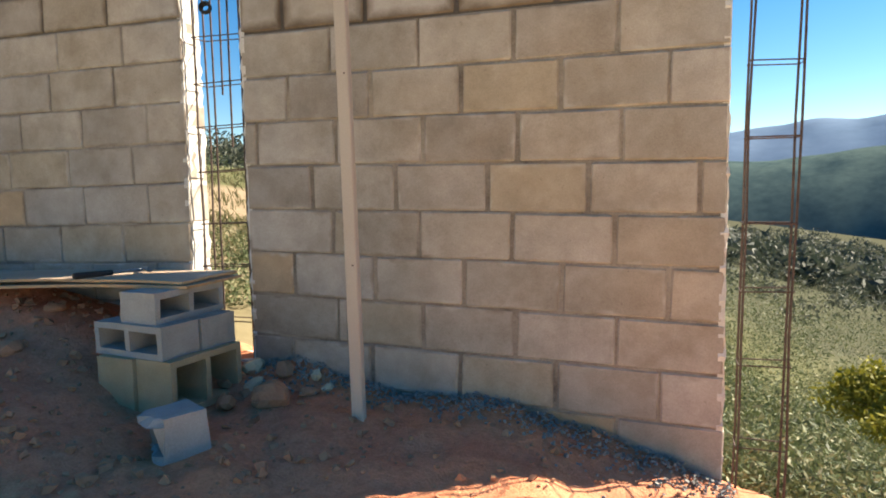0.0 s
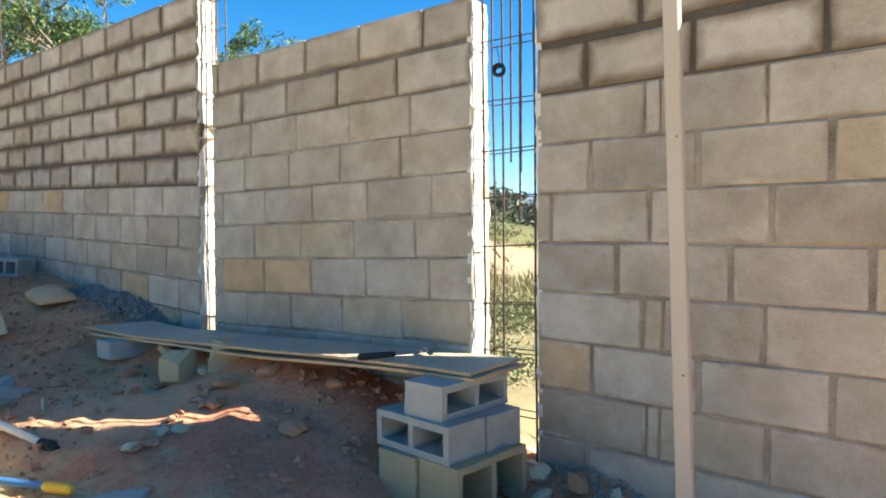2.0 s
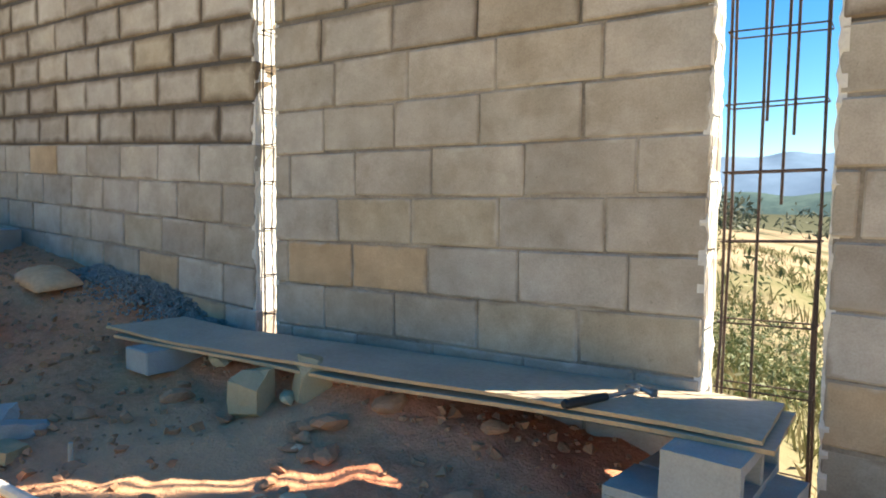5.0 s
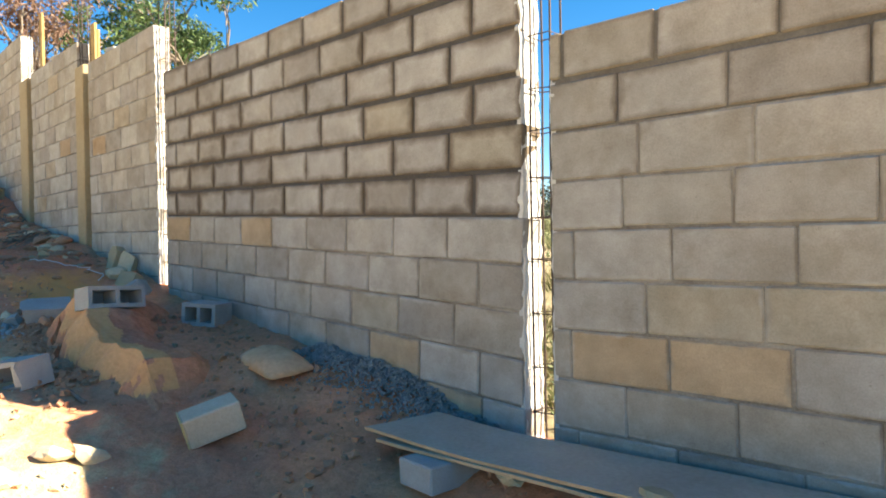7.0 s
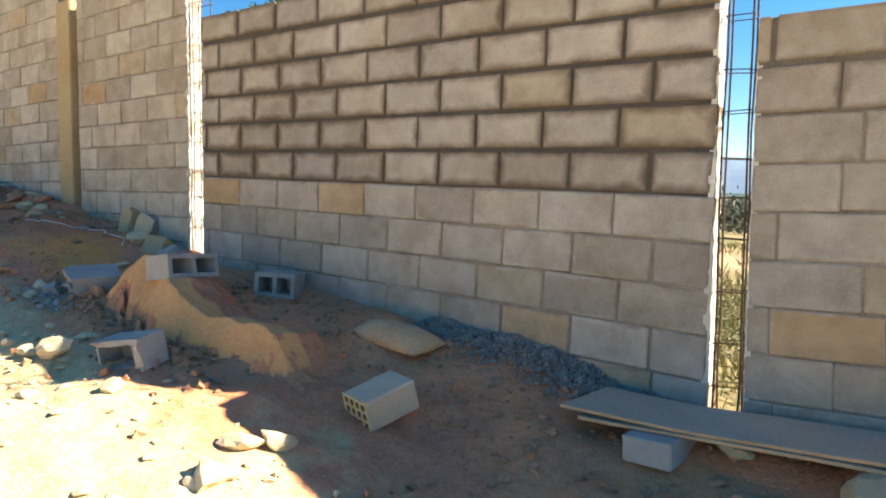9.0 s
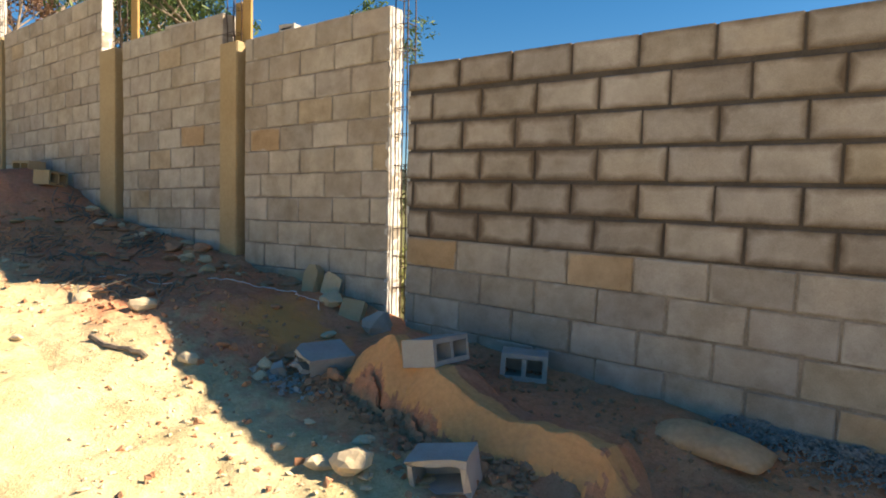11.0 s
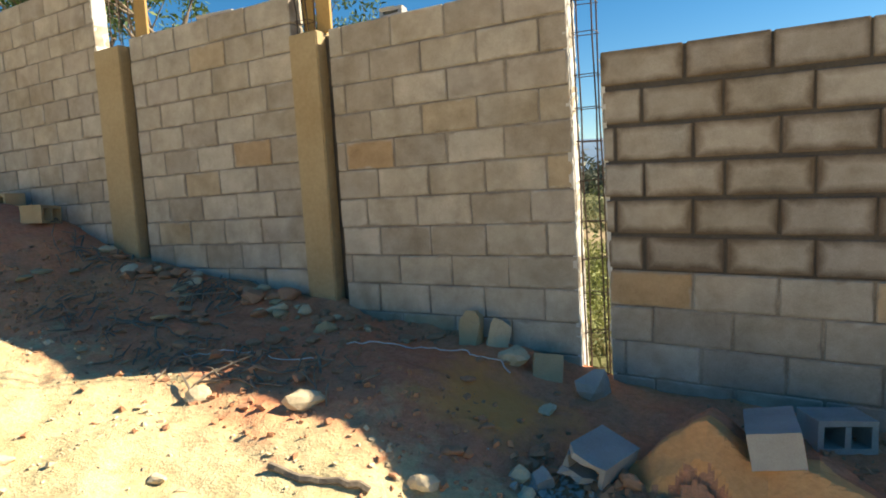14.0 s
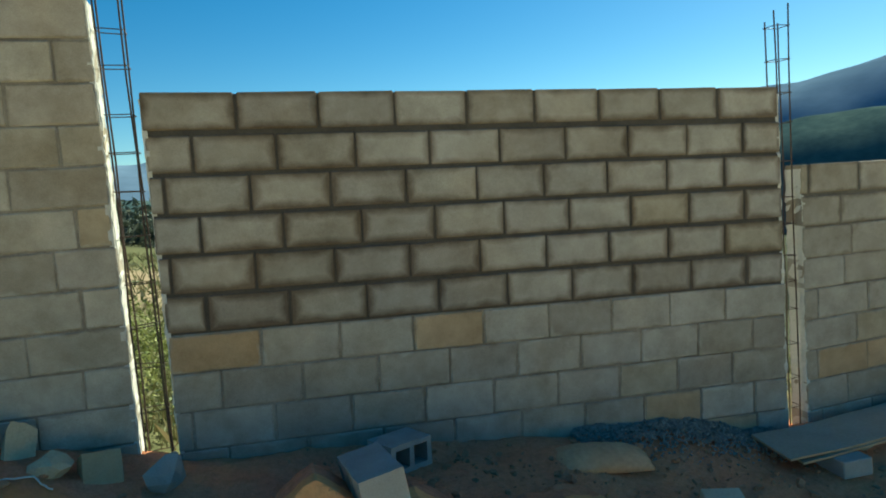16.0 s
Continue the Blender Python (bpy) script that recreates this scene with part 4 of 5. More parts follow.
# hammer on the bench
hammer = thing("hammer", pose(-2.34, 2.17, 1.132, 0, 0, 66), "claw hammer with black grip lying on plywood", "hammer")
bm = bmesh.new()
tube(bm, [(-0.10, 0, 0.014), (-0.09, 0, 0.014), (0.02, 0, 0.014), (0.06, 0, 0.014)], [0.011, 0.015, 0.013, 0.012], 10)
part("grip", bm, M_BLACK, hammer, "black rubber grip")
bm = bmesh.new()
tube(bm, [(0.06, 0, 0.014), (0.21, 0, 0.016)], 0.007, 8)
part("shaft", bm, M_STEEL, hammer)
bm = bmesh.new()
tube(bm, [(0.205, -0.05, 0.016), (0.205, -0.035, 0.016), (0.205, -0.03, 0.016), (0.205, 0.012, 0.018), (0.207, 0.03, 0.018), (0.212, 0.06, 0.012), (0.218, 0.075, 0.006)], [0.013, 0.013, 0.009, 0.011, 0.009, 0.006, 0.003], 10)
part("head", bm, M_STEEL, hammer, "steel claw head")

# ---- post leaning on the wall ----
post = thing("wooden_post", pose(-1.115, 2.20, ground_z(-1.115, 2.20) - 0.03, -3.0, -2.4, 0), "tall dusty timber batten set upright before the wall", "post")
bm = bevel_box(0.050, 0.035, 2.25, 0.004)
bmesh.ops.translate(bm, verts=bm.verts[:], vec=(0, 0, 1.125))
part("batten", bm, M_POST, post)
for z in (0.62, 1.35, 1.9):
    bm = bmesh.new()
    tube(bm, [(0.010, -0.019, z), (0.010, -0.0165, z)], 0.0035, 8)
    part("nail_head", bm, M_RUST, post)

# ---- roll of wire on the cage ----
roll = thing("wire_roll", pose(-1.98, 2.515, 2.32, 80, 0, 20), "small black roll of tie wire hung on rebar", "wire roll")
bm = bmesh.new()
for k in range(4):
    pts = [((0.020 + 0.003 * (k % 2)) * math.cos(a * math.pi / 12), (0.020 + 0.003 * (k % 2)) * math.sin(a * math.pi / 12), (k - 1.5) * 0.007) for a in range(25)]
    tube(bm, pts, 0.006, 6)
part("coil", bm, M_BLACK, roll)
bm = bmesh.new()
tube(bm, [(0, 0.022, 0.0), (0.004, 0.05, 0.02), (0.0, 0.08, 0.06)], 0.002, 5)
part("hook", bm, M_RUST, roll)

# ---- hollow clay brick ----
bx, by = -5.36, 1.68
brick = thing("clay_brick", pose(bx, by, ground_z(bx, by) + 0.062, 15, 2, -17), "dusty hollow clay brick with square holes lying on earth", "brick")
bm = bevel_box(0.19, 0.25, 0.135, 0.006)
part("body", bm, M_CLAY, brick)
bm = bmesh.new()
cols_n, rows_n = 4, 3
pw, ph = 0.19 / cols_n, 0.135 / rows_n
for i in range(cols_n + 1):
    x = -0.095 + i * (0.19 - 0.010) / cols_n
    box(bm, x, x + 0.010, -0.131, -0.1255, -0.0675, 0.0675)
for k in range(rows_n + 1):
    z = -0.0675 + k * (0.135 - 0.010) / rows_n
    for i in range(cols_n):
        x = -0.095 + i * (0.19 - 0.010) / cols_n
        box(bm, x + 0.010, x + (0.19 - 0.010) / cols_n, -0.131, -0.1255, z, z + 0.010)
part("hole_grid", bm, M_CLAY_EDGE, brick, "yellowish pierced end")
# Thin dark plates paint the shade of the holes on the solid body.
bm = bmesh.new()
for i in range(cols_n):
    for k in range(rows_n):
        x, z = -0.095 + 0.010 + i * 0.045, -0.0675 + 0.010 + k * 0.0417
        box(bm, x, x + 0.035, -0.1265, -0.1253, z, z + 0.0317)
part("hole", bm, M_RUST, brick, "dark plates for the shade in the holes")

# ---- sack ----
def sack(x, y, turn, size, label):
    bm = bmesh.new()
    bmesh.ops.create_grid(bm, x_segments=26, y_segments=16, size=1.0)
    ret = bmesh.ops.duplicate(bm, geom=bm.verts[:] + bm.edges[:] + bm.faces[:])
    low = {g for g in ret["geom"] if isinstance(g, bmesh.types.BMVert)}
    for v in bm.verts:
        u, w = v.co.x, v.co.y
        puff = max(0.0, (1 - abs(u) ** 3) * (1 - abs(w) ** 2.5)) ** 0.6
        crease = 0.10 * noise.noise(Vector((u * 3.5, w * 3.5, 1.0))) + 0.05 * noise.noise(Vector((u * 9, w * 9, 2.0)))
        z = puff * (1 + crease)
        v.co = Vector((u * size[0] / 2 * (1 - 0.06 * abs(w)), w * size[1] / 2 * (1 - 0.10 * u * u), (z * size[2]) if v not in low else -0.12 * z * size[2]))
    bmesh.ops.remove_doubles(bm, verts=bm.verts[:], dist=0.002)
    bmesh.ops.recalc_face_normals(bm, faces=bm.faces[:])
    ob = link_bm("cement_sack", bm, M_SACK, smooth=True)
    ob.matrix_world = pose(x, y, ground_z(x, y) + 0.01, 6, 5, turn)
    return tagged(ob, label, "sack")


sack(-5.72, 2.22, -8, (0.54, 0.28, 0.075), "dusty tan paper cement sack lying by the gravel")

# ---- mortar box and its tool ----
tray = thing("mortar_box", pose(-3.35, 0.74, ground_z(-3.35, 0.74), 0, 0, -6), "shallow metal mixing box full of wet grey mortar", "mixing box")
M_TRAY = grainy("mortar_crusted_steel", (0.30, 0.28, 0.20), (0.46, 0.44, 0.34), 6.0, 60.0, 0.8, 0.5, 0.004)
M_WETMIX = grainy("wet_mortar", (0.13, 0.135, 0.105), (0.22, 0.225, 0.18), 9.0, 55.0, 0.6, 0.9, 0.01, spec=0.5)
bm = bmesh.new()
TL, TW, TH, SL = 1.05, 0.56, 0.27, 0.10
lo = [(-TL / 2 + SL, -TW / 2 + SL * 0.5), (TL / 2 - SL, -TW / 2 + SL * 0.5), (TL / 2 - SL, TW / 2 - SL * 0.5), (-TL / 2 + SL, TW / 2 - SL * 0.5)]
hi = [(-TL / 2, -TW / 2), (TL / 2, -TW / 2), (TL / 2, TW / 2), (-TL / 2, TW / 2)]
vl = [bm.verts.new((*p, 0.0)) for p in lo]
vh = [bm.verts.new((*p, TH)) for p in hi]
bm.faces.new(vl[::-1])
for k in range(4):
    bm.faces.new((vl[k], vl[(k + 1) % 4], vh[(k + 1) % 4], vh[k]))
bmesh.ops.bevel(bm, geom=[e for e in bm.edges if abs(e.verts[0].co.z - e.verts[1].co.z) > 0.1], offset=0.09, segments=5, affect="EDGES")
bmesh.ops.solidify(bm, geom=bm.faces[:], thickness=0.006)
part("shell", bm, M_TRAY, tray)
bm = bmesh.new()
rim = [(-TL / 2 + 0.09, -TW / 2), (TL / 2 - 0.09, -TW / 2), (TL / 2 - 0.03, -TW / 2 + 0.03), (TL / 2, -TW / 2 + 0.09), (TL / 2, TW / 2 - 0.09), (TL / 2 - 0.03, TW / 2 - 0.03), (TL / 2 - 0.09, TW / 2), (-TL / 2 + 0.09, TW / 2), (-TL / 2 + 0.03, TW / 2 - 0.03), (-TL / 2, TW / 2 - 0.09), (-TL / 2, -TW / 2 + 0.09), (-TL / 2 + 0.03, -TW / 2 + 0.03), (-TL / 2 + 0.09, -TW / 2)]
tube(bm, [(x, y, TH) for x, y in rim], 0.009, 8)
part("rim", bm, M_CEMENT, tray, "splashed pale rim")
bm = bmesh.new()
bmesh.ops.create_grid(bm, x_segments=44, y_segments=24, size=1.0)
for v in bm.verts:
    u, w = v.co.x, v.co.y
    h = 0.245 - 0.13 * max(0.0, u + 0.1) ** 1.3 + 0.03 * (1 - u * u) * (1 - w * w) + 0.030 * noise.noise(Vector((u * 5, w * 3, 0))) + 0.014 * noise.noise(Vector((u * 16, w * 9, 3)))
    k = 0.86 - 0.10 * abs(u * w) ** 2
    v.co = Vector((u * TL / 2 * k, w * TW / 2 * k, h))
part("mortar", bm, M_WETMIX, tray, "lumpy wet mortar", smooth=True)

hoe = thing("mixing_hoe", pose(0, 0, 0), "long pale handled hoe resting across the mortar box", "hoe")
bm = bmesh.new()
tube(bm, [(-3.43, 1.30, 0.80), (-3.95, 1.13, 0.93), (-4.62, 0.90, 1.08)], [0.017, 0.018, 0.017], 10)
part("handle", bm, M_WHITE, hoe, "mortar-whitened handle")
bm = bmesh.new()
tube(bm, [(-3.345, 1.325, 0.775), (-3.38, 1.315, 0.79), (-3.435, 1.30, 0.80)], [0.02, 0.028, 0.02], 10)
part("socket", bm, M_BLACK, hoe)

# blue tool with a yellow end, and a peg in the earth
tool = thing("hand_saw", pose(-3.02, 1.10, ground_z(-3.02, 1.10) + 0.03, 0, 0, 22), "blue hand tool with yellow grip end on earth", "hand tool")
M_BLUE = grainy("blue_paint", (0.02, 0.10, 0.30), (0.04, 0.16, 0.42), 9.0, 80.0, 0.45, 0.1, 0.001, spec=0.5)
M_YELLOW = grainy("yellow_plastic", (0.62, 0.36, 0.02), (0.75, 0.48, 0.06), 9.0, 80.0, 0.5, 0.1, 0.001, spec=0.5)
bm = bmesh.new()
tube(bm, [(-0.45, 0, 0), (0.08, 0, 0.0)], 0.014, 10)
part("shaft", bm, M_BLUE, tool, "blue shaft")
bm = bmesh.new()
tube(bm, [(0.08, 0, 0), (0.09, 0, 0), (0.19, 0, 0), (0.2, 0, 0)], [0.014, 0.019, 0.019, 0.012], 10)
part("grip", bm, M_YELLOW, tool, "yellow grip")
bm = bmesh.new()
px, py = -3.84, 1.46
tube(bm, [(px, py, ground_z(px, py) - 0.05), (px + 0.004, py, ground_z(px, py) + 0.09)], [0.010, 0.008], 7)
tagged(link_bm("wooden_peg", bm, M_POST), "short pale stake stuck in the earth", "stake")


# ---- cord, sticks ----
def on_ground(name, pts, radius, material, label, category, lift=0.006, seed=0):
    r = random.Random(seed)
    bm = bmesh.new()
    path = []
    for (x0, y0), (x1, y1) in zip(pts, pts[1:]):
        for i in range(6):
            u = i / 6
            x, y = x0 + (x1 - x0) * u, y0 + (y1 - y0) * u
            path.append((x, y + r.uniform(-0.009, 0.009), ground_z(x, y) + lift))
    tube(bm, path, radius, 6)
    return tagged(link_bm(name, bm, material), label, category)


on_ground("cord", [(-9.15, 1.86), (-8.95, 2.02), (-8.72, 2.10), (-8.55, 2.16), (-8.48, 2.12), (-8.36, 2.20), (-8.26, 2.12)], 0.0038, M_WHITE, "frayed white cord lying on the earth", "cord", 0.012, 3)
on_ground("stick", [(-8.78, 0.86), (-8.55, 0.89), (-8.32, 0.98)], 0.017, M_BARK, "dry stick lying on sunlit earth", "stick", 0.012, 4)
on_ground("stick", [(-9.95, 1.30), (-9.60, 1.44), (-9.32, 1.42), (-9.0, 1.55)], 0.0065, M_BARK, "thin dry branch lying on the slope", "stick", 0.012, 5)
on_ground("stick", [(-10.6, 1.72), (-10.25, 1.82), (-10.0, 1.80)], 0.0065, M_BARK, "thin dry branch lying on the slope", "stick", 0.012, 7)
on_ground("stick", [(-4.95, 1.02), (-4.70, 1.10), (-4.62, 1.09)], 0.008, M_BARK, "dry twig lying on the slope", "stick", 0.012, 8)


# ---- formwork on the columns ----
def formwork(x0, x1, z0, z1, label, boards):
    ob = thing("formwork", pose((x0 + x1) / 2, 2.60, z0), label, "formwork")
    h = z1 - z0
    for a, b, y, top in boards:
        bm = bmesh.new()
        box(bm, a, b, y, y + 0.024, 0.0, h + top)
        bmesh.ops.bevel(bm, geom=bm.edges[:], offset=0.002, segments=1, affect="EDGES")
        part("board", bm, M_FORM, ob)
    return ob


formwork(-9.97, -9.69, 3.735, 4.14, "yellow-brown timber formwork boards above a cast column", ((-0.12, -0.03, 0.03, -0.03), (-0.025, 0.06, 0.055, -0.02), (0.03, 0.14, 0.0, 0.02)))
formwork(-11.82, -11.63, 4.012, 4.74, "single timber formwork board above a cast column", ((-0.095, 0.0, 0.05, -0.02), (-0.01, 0.095, 0.02, 0.02)))
ob = tagged(link_bm("board_offcut", bevel_box(0.34, 0.13, 0.03, 0.004), M_POST), "pale board offcut lying on the wall top", "board")
ob.matrix_world = pose(-10.75, 2.60, 4.028, 3, 0, 8)


# ---- plants ----
def leaf_cloud(name, clumps, material, label, category, seed, kind="", parent=None, long=1.6):
    """Leaves round clump centres, joined; clumps: (x, y, z, radius, flatness, leaves, leaf size)."""
    r = np.random.RandomState(seed)
    vs, fs = [], []
    for x, y, z, rad, flat, count, size in clumps:
        count = int(count)
        d = r.normal(size=(count, 3))
        d /= np.linalg.norm(d, axis=1)[:, None]
        p = d * (rad * r.uniform(0.25, 1.0, (count, 1)) ** 0.6)
        p[:, 2] *= flat
        p += (x, y, z)
        a = r.normal(size=(count, 3))
        a /= np.linalg.norm(a, axis=1)[:, None]
        b = np.cross(a, r.normal(size=(count, 3)))
        b /= np.linalg.norm(b, axis=1)[:, None]
        s = size * r.uniform(0.6, 1.3, (count, 1))
        quad = np.stack([p - a * s * long, p + b * s * 0.45, p + a * s * long, p - b * s * 0.45], 1)
        n = len(vs)
        vs.extend(map(tuple, quad.reshape(-1, 3)))
        fs.extend((n + 4 * i, n + 4 * i + 1, n + 4 * i + 2, n + 4 * i + 3) for i in range(count))
    me = bpy.data.meshes.new(name)
    me.from_pydata(vs, [], fs)
    me.materials.append(material)
    ob = new(name, me)
    if parent is not None:
        ob.parent = parent
        return ob
    return tagged(ob, label, category, kind=kind)


def scrub_clumps(seed, count, xr, yr, rad, leaves, size, thin=0.0):
    r = random.Random(seed)
    out = []
    for _ in range(count):
        x, y = r.uniform(*xr), r.uniform(*yr)
        if noise.noise(Vector((x * 0.35, y * 0.35, seed))) < thin:
            continue
        q = r.uniform(*rad)
        out.append((x, y, ground_z(x, y) + q * 0.4, q, 0.8, leaves, size))
    return out


def grass(name, seed, count, xr, yr, hgt, label, thin=-1.0):
    r = np.random.RandomState(seed)
    vs, fs = [], []
    for _ in range(count):
        x, y = r.uniform(*xr), r.uniform(*yr)
        if noise.noise(Vector((x * 0.5, y * 0.5, seed))) < thin:
            continue
        z = ground_z(x, y) - 0.02
        for k in range(4):
            h = hgt * r.uniform(0.5, 1.3)
            lx, ly = r.normal(0, 0.35 * h), r.normal(0, 0.35 * h)
            ox, oy = r.normal(0, 0.04), r.normal(0, 0.04)
            w = h * 0.035
            n = len(vs)
            vs += [(x + ox - w, y + oy, z), (x + ox + w, y + oy, z), (x + ox + lx * 0.4 + w * 0.7, y + oy + ly * 0.4, z + h * 0.6), (x + ox + lx, y + oy + ly, z + h)]
            fs.append((n, n + 1, n + 2, n + 3))
    me = bpy.data.meshes.new(name)
    me.from_pydata(vs, [], fs)
    me.materials.append(M_GRASS)
    return tagged(new(name, me), label, "grass", kind="stuff")


def wedge(seed, count, yr, rad, leaves, size, thin=-1.0):
    """Clumps over the open slope past the wall end, ever wider with distance."""
    r = random.Random(seed)
    out = []
    for _ in range(count):
        y = yr[0] + (yr[1] - yr[0]) * r.random() ** 1.3
        x = r.uniform(0.1, 0.55 * y + 0.8)
        if noise.noise(Vector((x * 0.3, y * 0.3, seed))) < thin:
            continue
        q = r.uniform(*rad)
        out.append((x, y, ground_z(x, y) + q * 0.35, q, 0.8, leaves, size))
    return out


leaf_cloud("scrub", wedge(11, 420, (2.85, 9), (0.14, 0.40), 300, 0.013, -0.35) + wedge(12, 420, (8, 30), (0.35, 0.8), 260, 0.024, -0.3), M_SCRUB, "dense green-grey scrub covering the slope below", "scrub", 5, "stuff")
leaf_cloud("distant_woods", wedge(20, 520, (110, 420), (3.0, 6.5), 60, 0.7, -0.3), M_WOODS, "dark woods on the valley floor", "woods", 25, "stuff")
leaf_cloud("scrub", wedge(19, 420, (26, 130), (1.0, 2.6), 240, 0.05, -0.2), M_SCRUB, "dark green scrub lower down the valley side", "scrub", 15, "stuff")
leaf_cloud("scrub", scrub_clumps(13, 230, (-9.5, -0.5), (3.1, 7.5), (0.12, 0.34), 190, 0.016, -0.25) + scrub_clumps(14, 110, (-22, 0), (9, 24), (0.3, 0.8), 150, 0.045, 0.12), M_SCRUB, "scattered green scrub behind the wall", "scrub", 6, "stuff")
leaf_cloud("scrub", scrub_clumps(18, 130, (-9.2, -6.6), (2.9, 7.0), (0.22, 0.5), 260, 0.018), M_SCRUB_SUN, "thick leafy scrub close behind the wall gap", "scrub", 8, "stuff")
leaf_cloud("scrub", scrub_clumps(23, 170, (-5.2, -1.6), (2.9, 6.0), (0.12, 0.34), 240, 0.014), M_SCRUB, "olive scrub growing close behind the rebar cage", "scrub", 10, "stuff")
leaf_cloud("distant_woods", scrub_clumps(15, 420, (-10, 140), (55, 170), (1.2, 3.0), 130, 0.2, -0.05), M_WOODS, "far dark green woods down the valley", "woods", 7, "stuff")
leaf_cloud("distant_woods", scrub_clumps(16, 300, (-60, -10), (30, 52), (0.9, 2.2), 110, 0.17, -0.35), M_WOODS, "line of far trees behind a bare field", "woods", 9, "stuff")
grass("dry_grass", 21, 6500, (-9, 7), (2.85, 8.5), 0.15, "dry yellow grass behind the wall", -0.15)
grass("dry_grass", 22, 5000, (-20, 14), (8, 22), 0.20, "dry yellow grass on the far slope", 0.0)


def tree(x, y, height, crown, material, label, seed, leaves=110, leaf=0.07, lean=(0, 0)):
    """A trunk that forks into limbs and twigs, with leaf clumps at the twig ends."""
    r = random.Random(seed)
    base = ground_z(x, y) - 0.1
    ob = thing("tree", pose(x, y, base), label, "tree")
    bm = bmesh.new()
    tips = []

    def grow(p, d, length, rad, level):
        pts, radii = [p], [rad]
        n = 4
        for i in range(n):
            d = (d + Vector((r.uniform(-0.22, 0.22), r.uniform(-0.22, 0.22), r.uniform(-0.04, 0.14)))).normalized()
            pts.append(pts[-1] + d * length / n)
            radii.append(rad * (1 - 0.5 * (i + 1) / n))
        tube(bm, pts, radii, 6 if level > 1 else 8, caps=False)
        if level >= 3:
            tips.append(pts[-1])
            return
        if level >= 2:
            tips.append(pts[-1])
        for k in range(r.choice((3, 4)) if level else 4):
            a = r.uniform(0, 2 * math.pi)
            side = Vector((math.cos(a), math.sin(a), r.uniform(0.1, 0.9))).normalized()
            i = r.choice((2, 3, 4))
            grow(pts[i], (d * 0.5 + side * 0.8).normalized(), length * r.uniform(0.5, 0.72), radii[i] * 0.7, level + 1)

    grow(Vector((0, 0, 0)), Vector((lean[0], lean[1], 1)).normalized(), height * 0.42, height * 0.022, 0)
    part("trunk", bm, M_BARK, ob, "", True)
    clumps = [(t.x, t.y, t.z, crown * r.uniform(0.6, 1.2), 0.75, leaves, leaf) for t in tips if r.random() < 0.86]
    leaf_cloud("crown", clumps, material, "", "", seed + 1, parent=ob)
    return ob


tree(-17.5, 8.6, 7.0, 0.5, M_LEAF, "airy green tree with pale branches behind the wall", 31, 60, 0.06)
tree(-20.5, 7.2, 7.5, 0.5, M_LEAF, "airy green tree with pale branches behind the wall", 34, 60, 0.06)
tree(-25.0, 7.0, 8.5, 0.55, M_LEAF_RUST, "reddish half-dry tree above the slope", 37, 60, 0.07)
tree(-19.0, 12.5, 6.5, 0.5, M_LEAF, "green tree standing behind the wall", 40, 60, 0.06)
tree(-28.5, 11.0, 8.5, 0.6, M_LEAF, "green tree standing far behind the wall", 43, 60, 0.08)
tree(1.80, 5.6, 1.6, 0.17, M_LEAF_YELLOW, "yellow-green shrub among the scrub", 46, 90, 0.026)


# ---- more loose things ----
def twig_litter(cx, cy, rx, ry, count, label, seed):
    """Dry twigs and bits of bark strewn over a patch, joined."""
    r = random.Random(seed)
    bm = bmesh.new()
    for _ in range(count):
        x, y = r.gauss(cx, rx), min(r.gauss(cy, ry), 2.44)
        a, length = r.uniform(0, math.pi), r.uniform(0.05, 0.24)
        dx, dy = math.cos(a) * length / 2, math.sin(a) * length / 2
        lift = r.uniform(0.006, 0.05)
        tube(bm, [(x - dx, y - dy, ground_z(x - dx, y - dy) + 0.006), (x, y + r.uniform(-0.02, 0.02), ground_z(x, y) + lift), (x + dx, min(y + dy, 2.47), ground_z(x + dx, y + dy) + r.uniform(0.004, 0.05))], [r.uniform(0.003, 0.007), r.uniform(0.004, 0.009), 0.003], 5)
    return tagged(link_bm("twig_litter", bm, M_BARK), label, "dry twigs", kind="stuff")


twig_litter(-10.65, 2.18, 0.22, 0.12, 70, "dark dry brushwood heaped at the foot of the wall", 71)
twig_litter(-9.9, 1.36, 0.25, 0.08, 40, "dark dry twigs strewn along the slope", 72)
twig_litter(-11.0, 1.50, 0.35, 0.14, 45, "dark dry twigs and bark on the upper slope", 73)
twig_litter(-12.1, 2.25, 0.3, 0.1, 40, "dry brushwood at the foot of a cast column", 74)
twig_litter(-9.25, 1.45, 0.3, 0.10, 26, "a few dry twigs on brown earth", 75)
for n in range(30):
    r = random.Random(2700 + n)
    x, y = r.gauss(-9.75, 0.3), 2.36 - abs(r.gauss(0, 0.16))
    sz = r.uniform(0.04, 0.12)
    stone(x, y, (sz * 1.4, sz, sz * 0.7), r.choice((M_STONE_DARK, M_LOOSE_TAN, M_STONE)), "rubble heaped at the foot of a cast column", 2750 + n, (r.uniform(-20, 20), 0, r.uniform(0, 180)), 0.15, "rubble by the column")
for n in range(26):
    r = random.Random(2900 + n)
    x, y = r.uniform(-12.2, -10.2), r.uniform(1.1, 2.3)
    sz = r.uniform(0.03, 0.11)
    stone(x, y, (sz * 1.8, sz, sz * 0.4), r.choice((M_STONE_DARK, M_STONE_DARK, M_LOOSE_TAN)), "flat broken flake on the upper slope", 2950 + n, (r.uniform(-10, 10), 0, r.uniform(0, 180)), 0.1, "flakes on the upper slope")
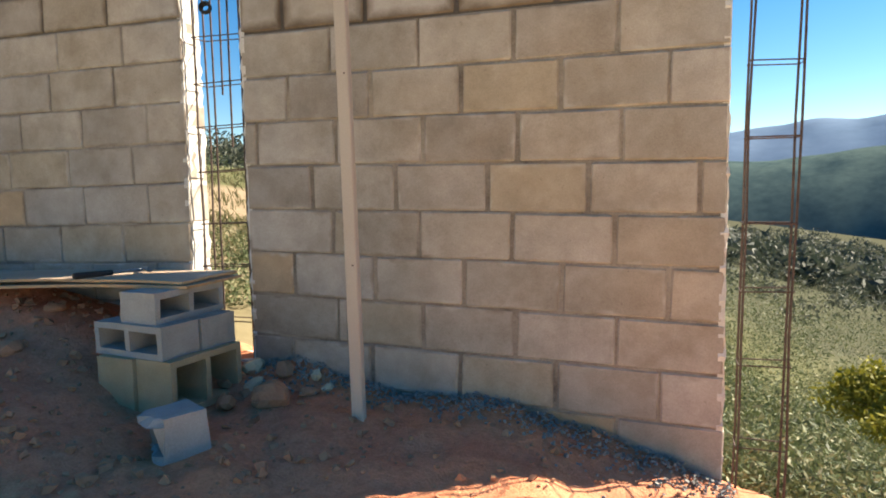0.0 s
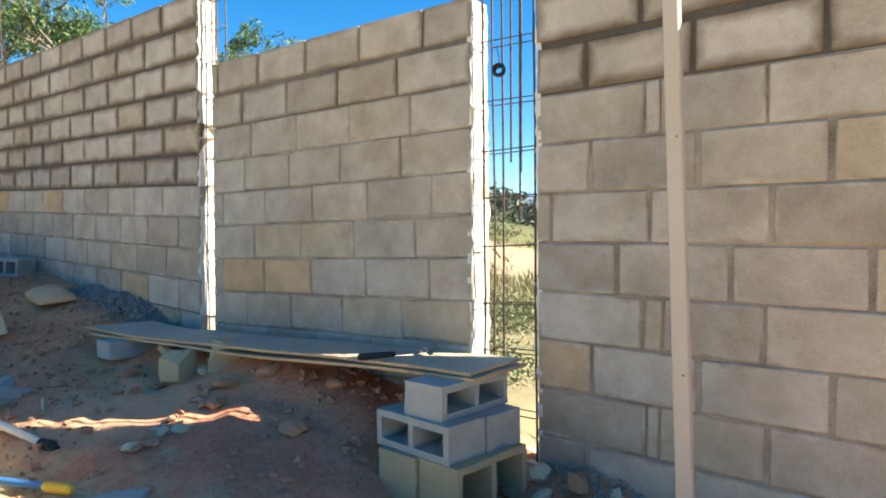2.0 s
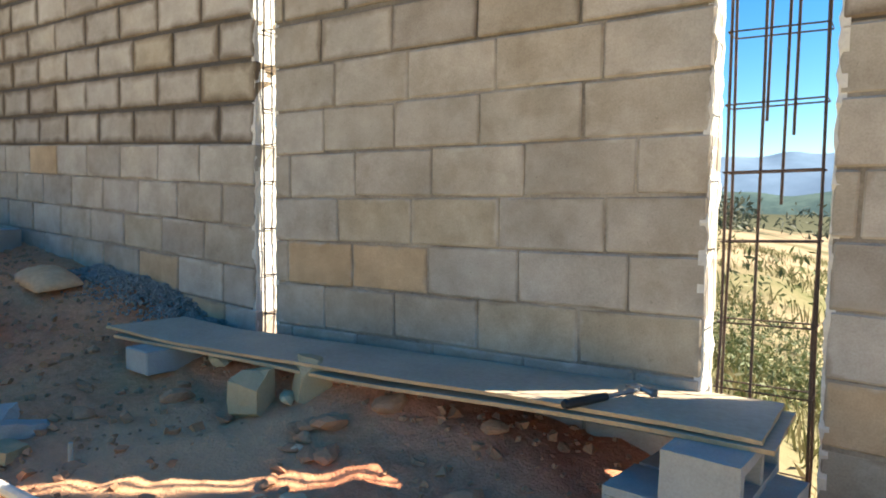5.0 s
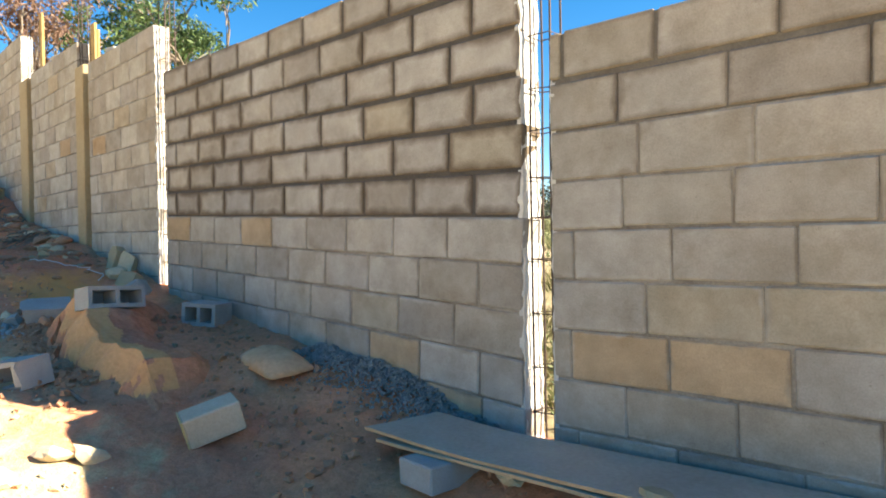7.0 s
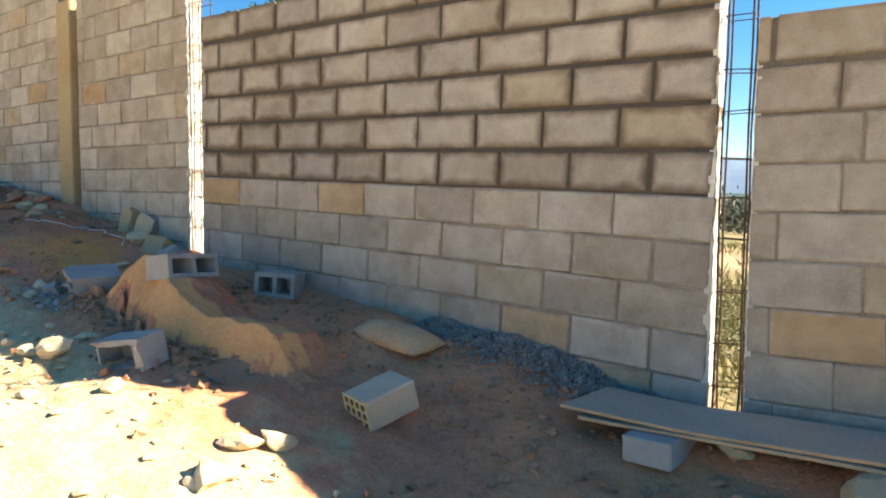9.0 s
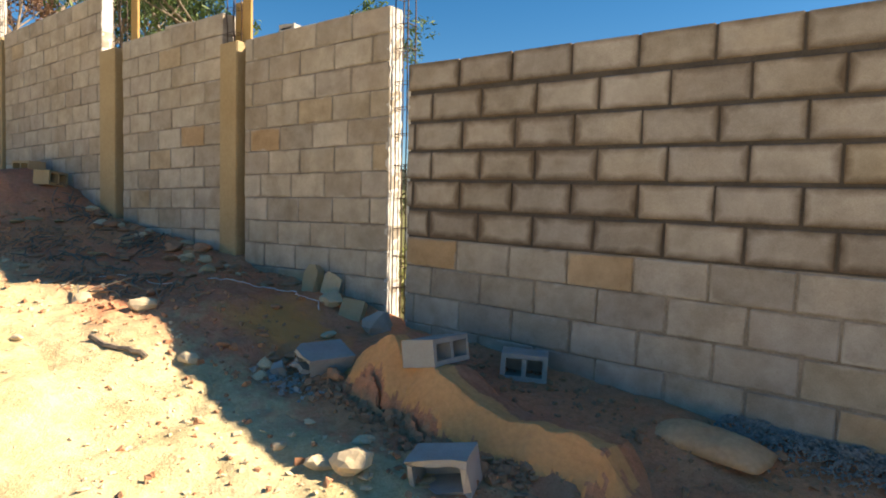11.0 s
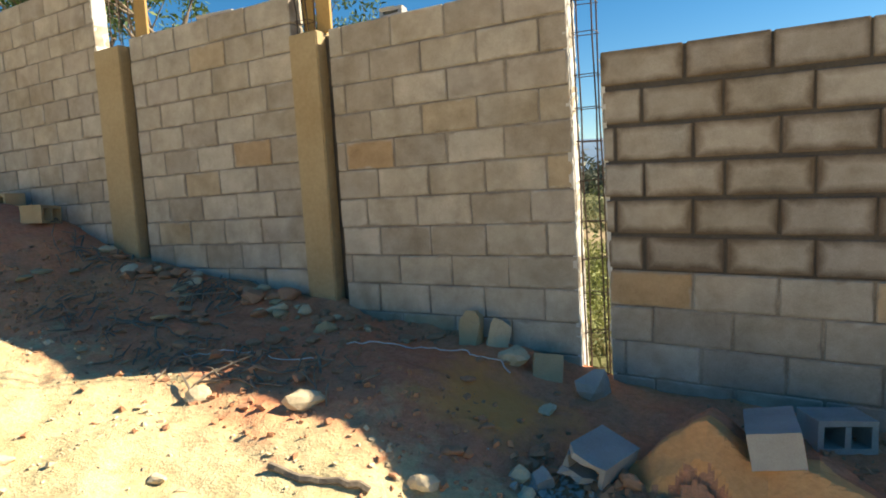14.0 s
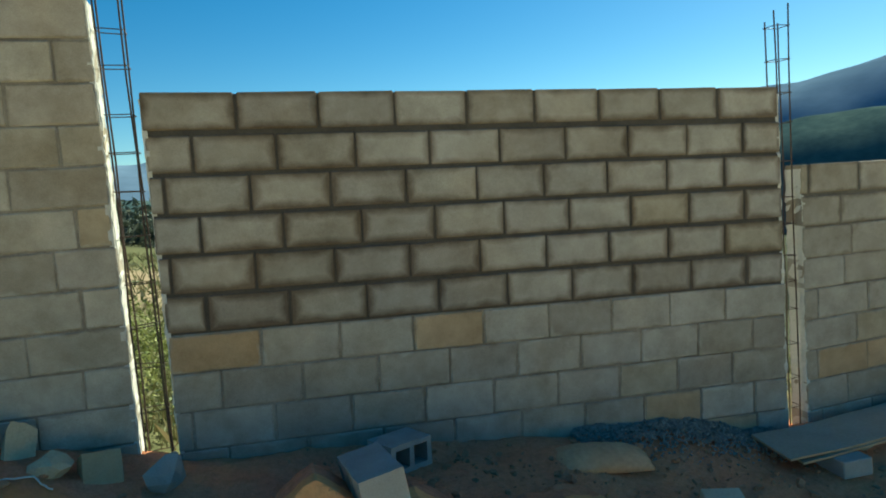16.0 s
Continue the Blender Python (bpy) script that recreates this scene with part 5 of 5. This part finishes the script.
on_ground("stick", [(-10.9, 1.55), (-10.5, 1.62), (-10.2, 1.58), (-9.9, 1.66)], 0.0065, M_BARK, "dry branch among earth crumbs", "stick", 0.014, 11)
on_ground("stick", [(-9.75, 1.36), (-9.35, 1.30), (-9.1, 1.34)], 0.006, M_BARK, "thin dry stick at the shadow's edge", "stick", 0.014, 12)
on_ground("stick", [(-6.2, 1.30), (-5.95, 1.36)], 0.010, M_BARK, "short dry twig on brown earth", "stick", 0.012, 13)
on_ground("stick", [(-4.6, 1.32), (-4.42, 1.36), (-4.3, 1.33)], 0.009, M_BARK, "short dry twig on brown earth", "stick", 0.012, 14)
on_ground("cord", [(-10.0, 1.42), (-9.7, 1.52), (-9.3, 1.58), (-9.15, 1.60)], 0.003, M_WHITE, "thin white string lying on the slope", "cord", 0.012, 15)
for n in range(34):
    r = random.Random(2100 + n)
    x, y = r.uniform(-4.4, -1.4), 2.42 - abs(r.gauss(0, 0.3))
    sz = r.uniform(0.035, 0.11)
    if -2.3 < x < -1.75 and y > 1.8:
        continue
    stone(x, y, (sz * 1.4, sz, sz * 0.7), r.choice((M_STONE_DARK, M_STONE_DARK, M_STONE)), "rough earth clod under the plank bench", 2150 + n, (0, 0, r.uniform(0, 180)), 0.2, "clods under the bench")
for n in range(30):
    r = random.Random(2300 + n)
    x, y = r.uniform(-11.5, -7.9), r.uniform(1.35, 2.4)
    sz = r.uniform(0.03, 0.10)
    stone(x, y, (sz * 1.5, sz, sz * 0.6), M_STONE_DARK, "rough earth clod on the shaded slope", 2350 + n, (0, 0, r.uniform(0, 180)), 0.2, "clods on the shaded slope")
for n, (x, y, sz) in enumerate(((-1.78, 2.46, 0.10), (-1.92, 2.48, 0.08), (-1.70, 2.36, 0.07), (-1.60, 2.44, 0.09), (-1.45, 2.46, 0.06), (-1.84, 2.34, 0.06), (-1.36, 2.40, 0.05))):
    stone(x, y, (sz * 1.3, sz, sz * 0.8), (M_STONE, M_STONE_DARK)[n % 2], "rubble lump below the rebar cage", 2500 + n, (0, 0, n * 37), 0.15, "rubble below the cage")
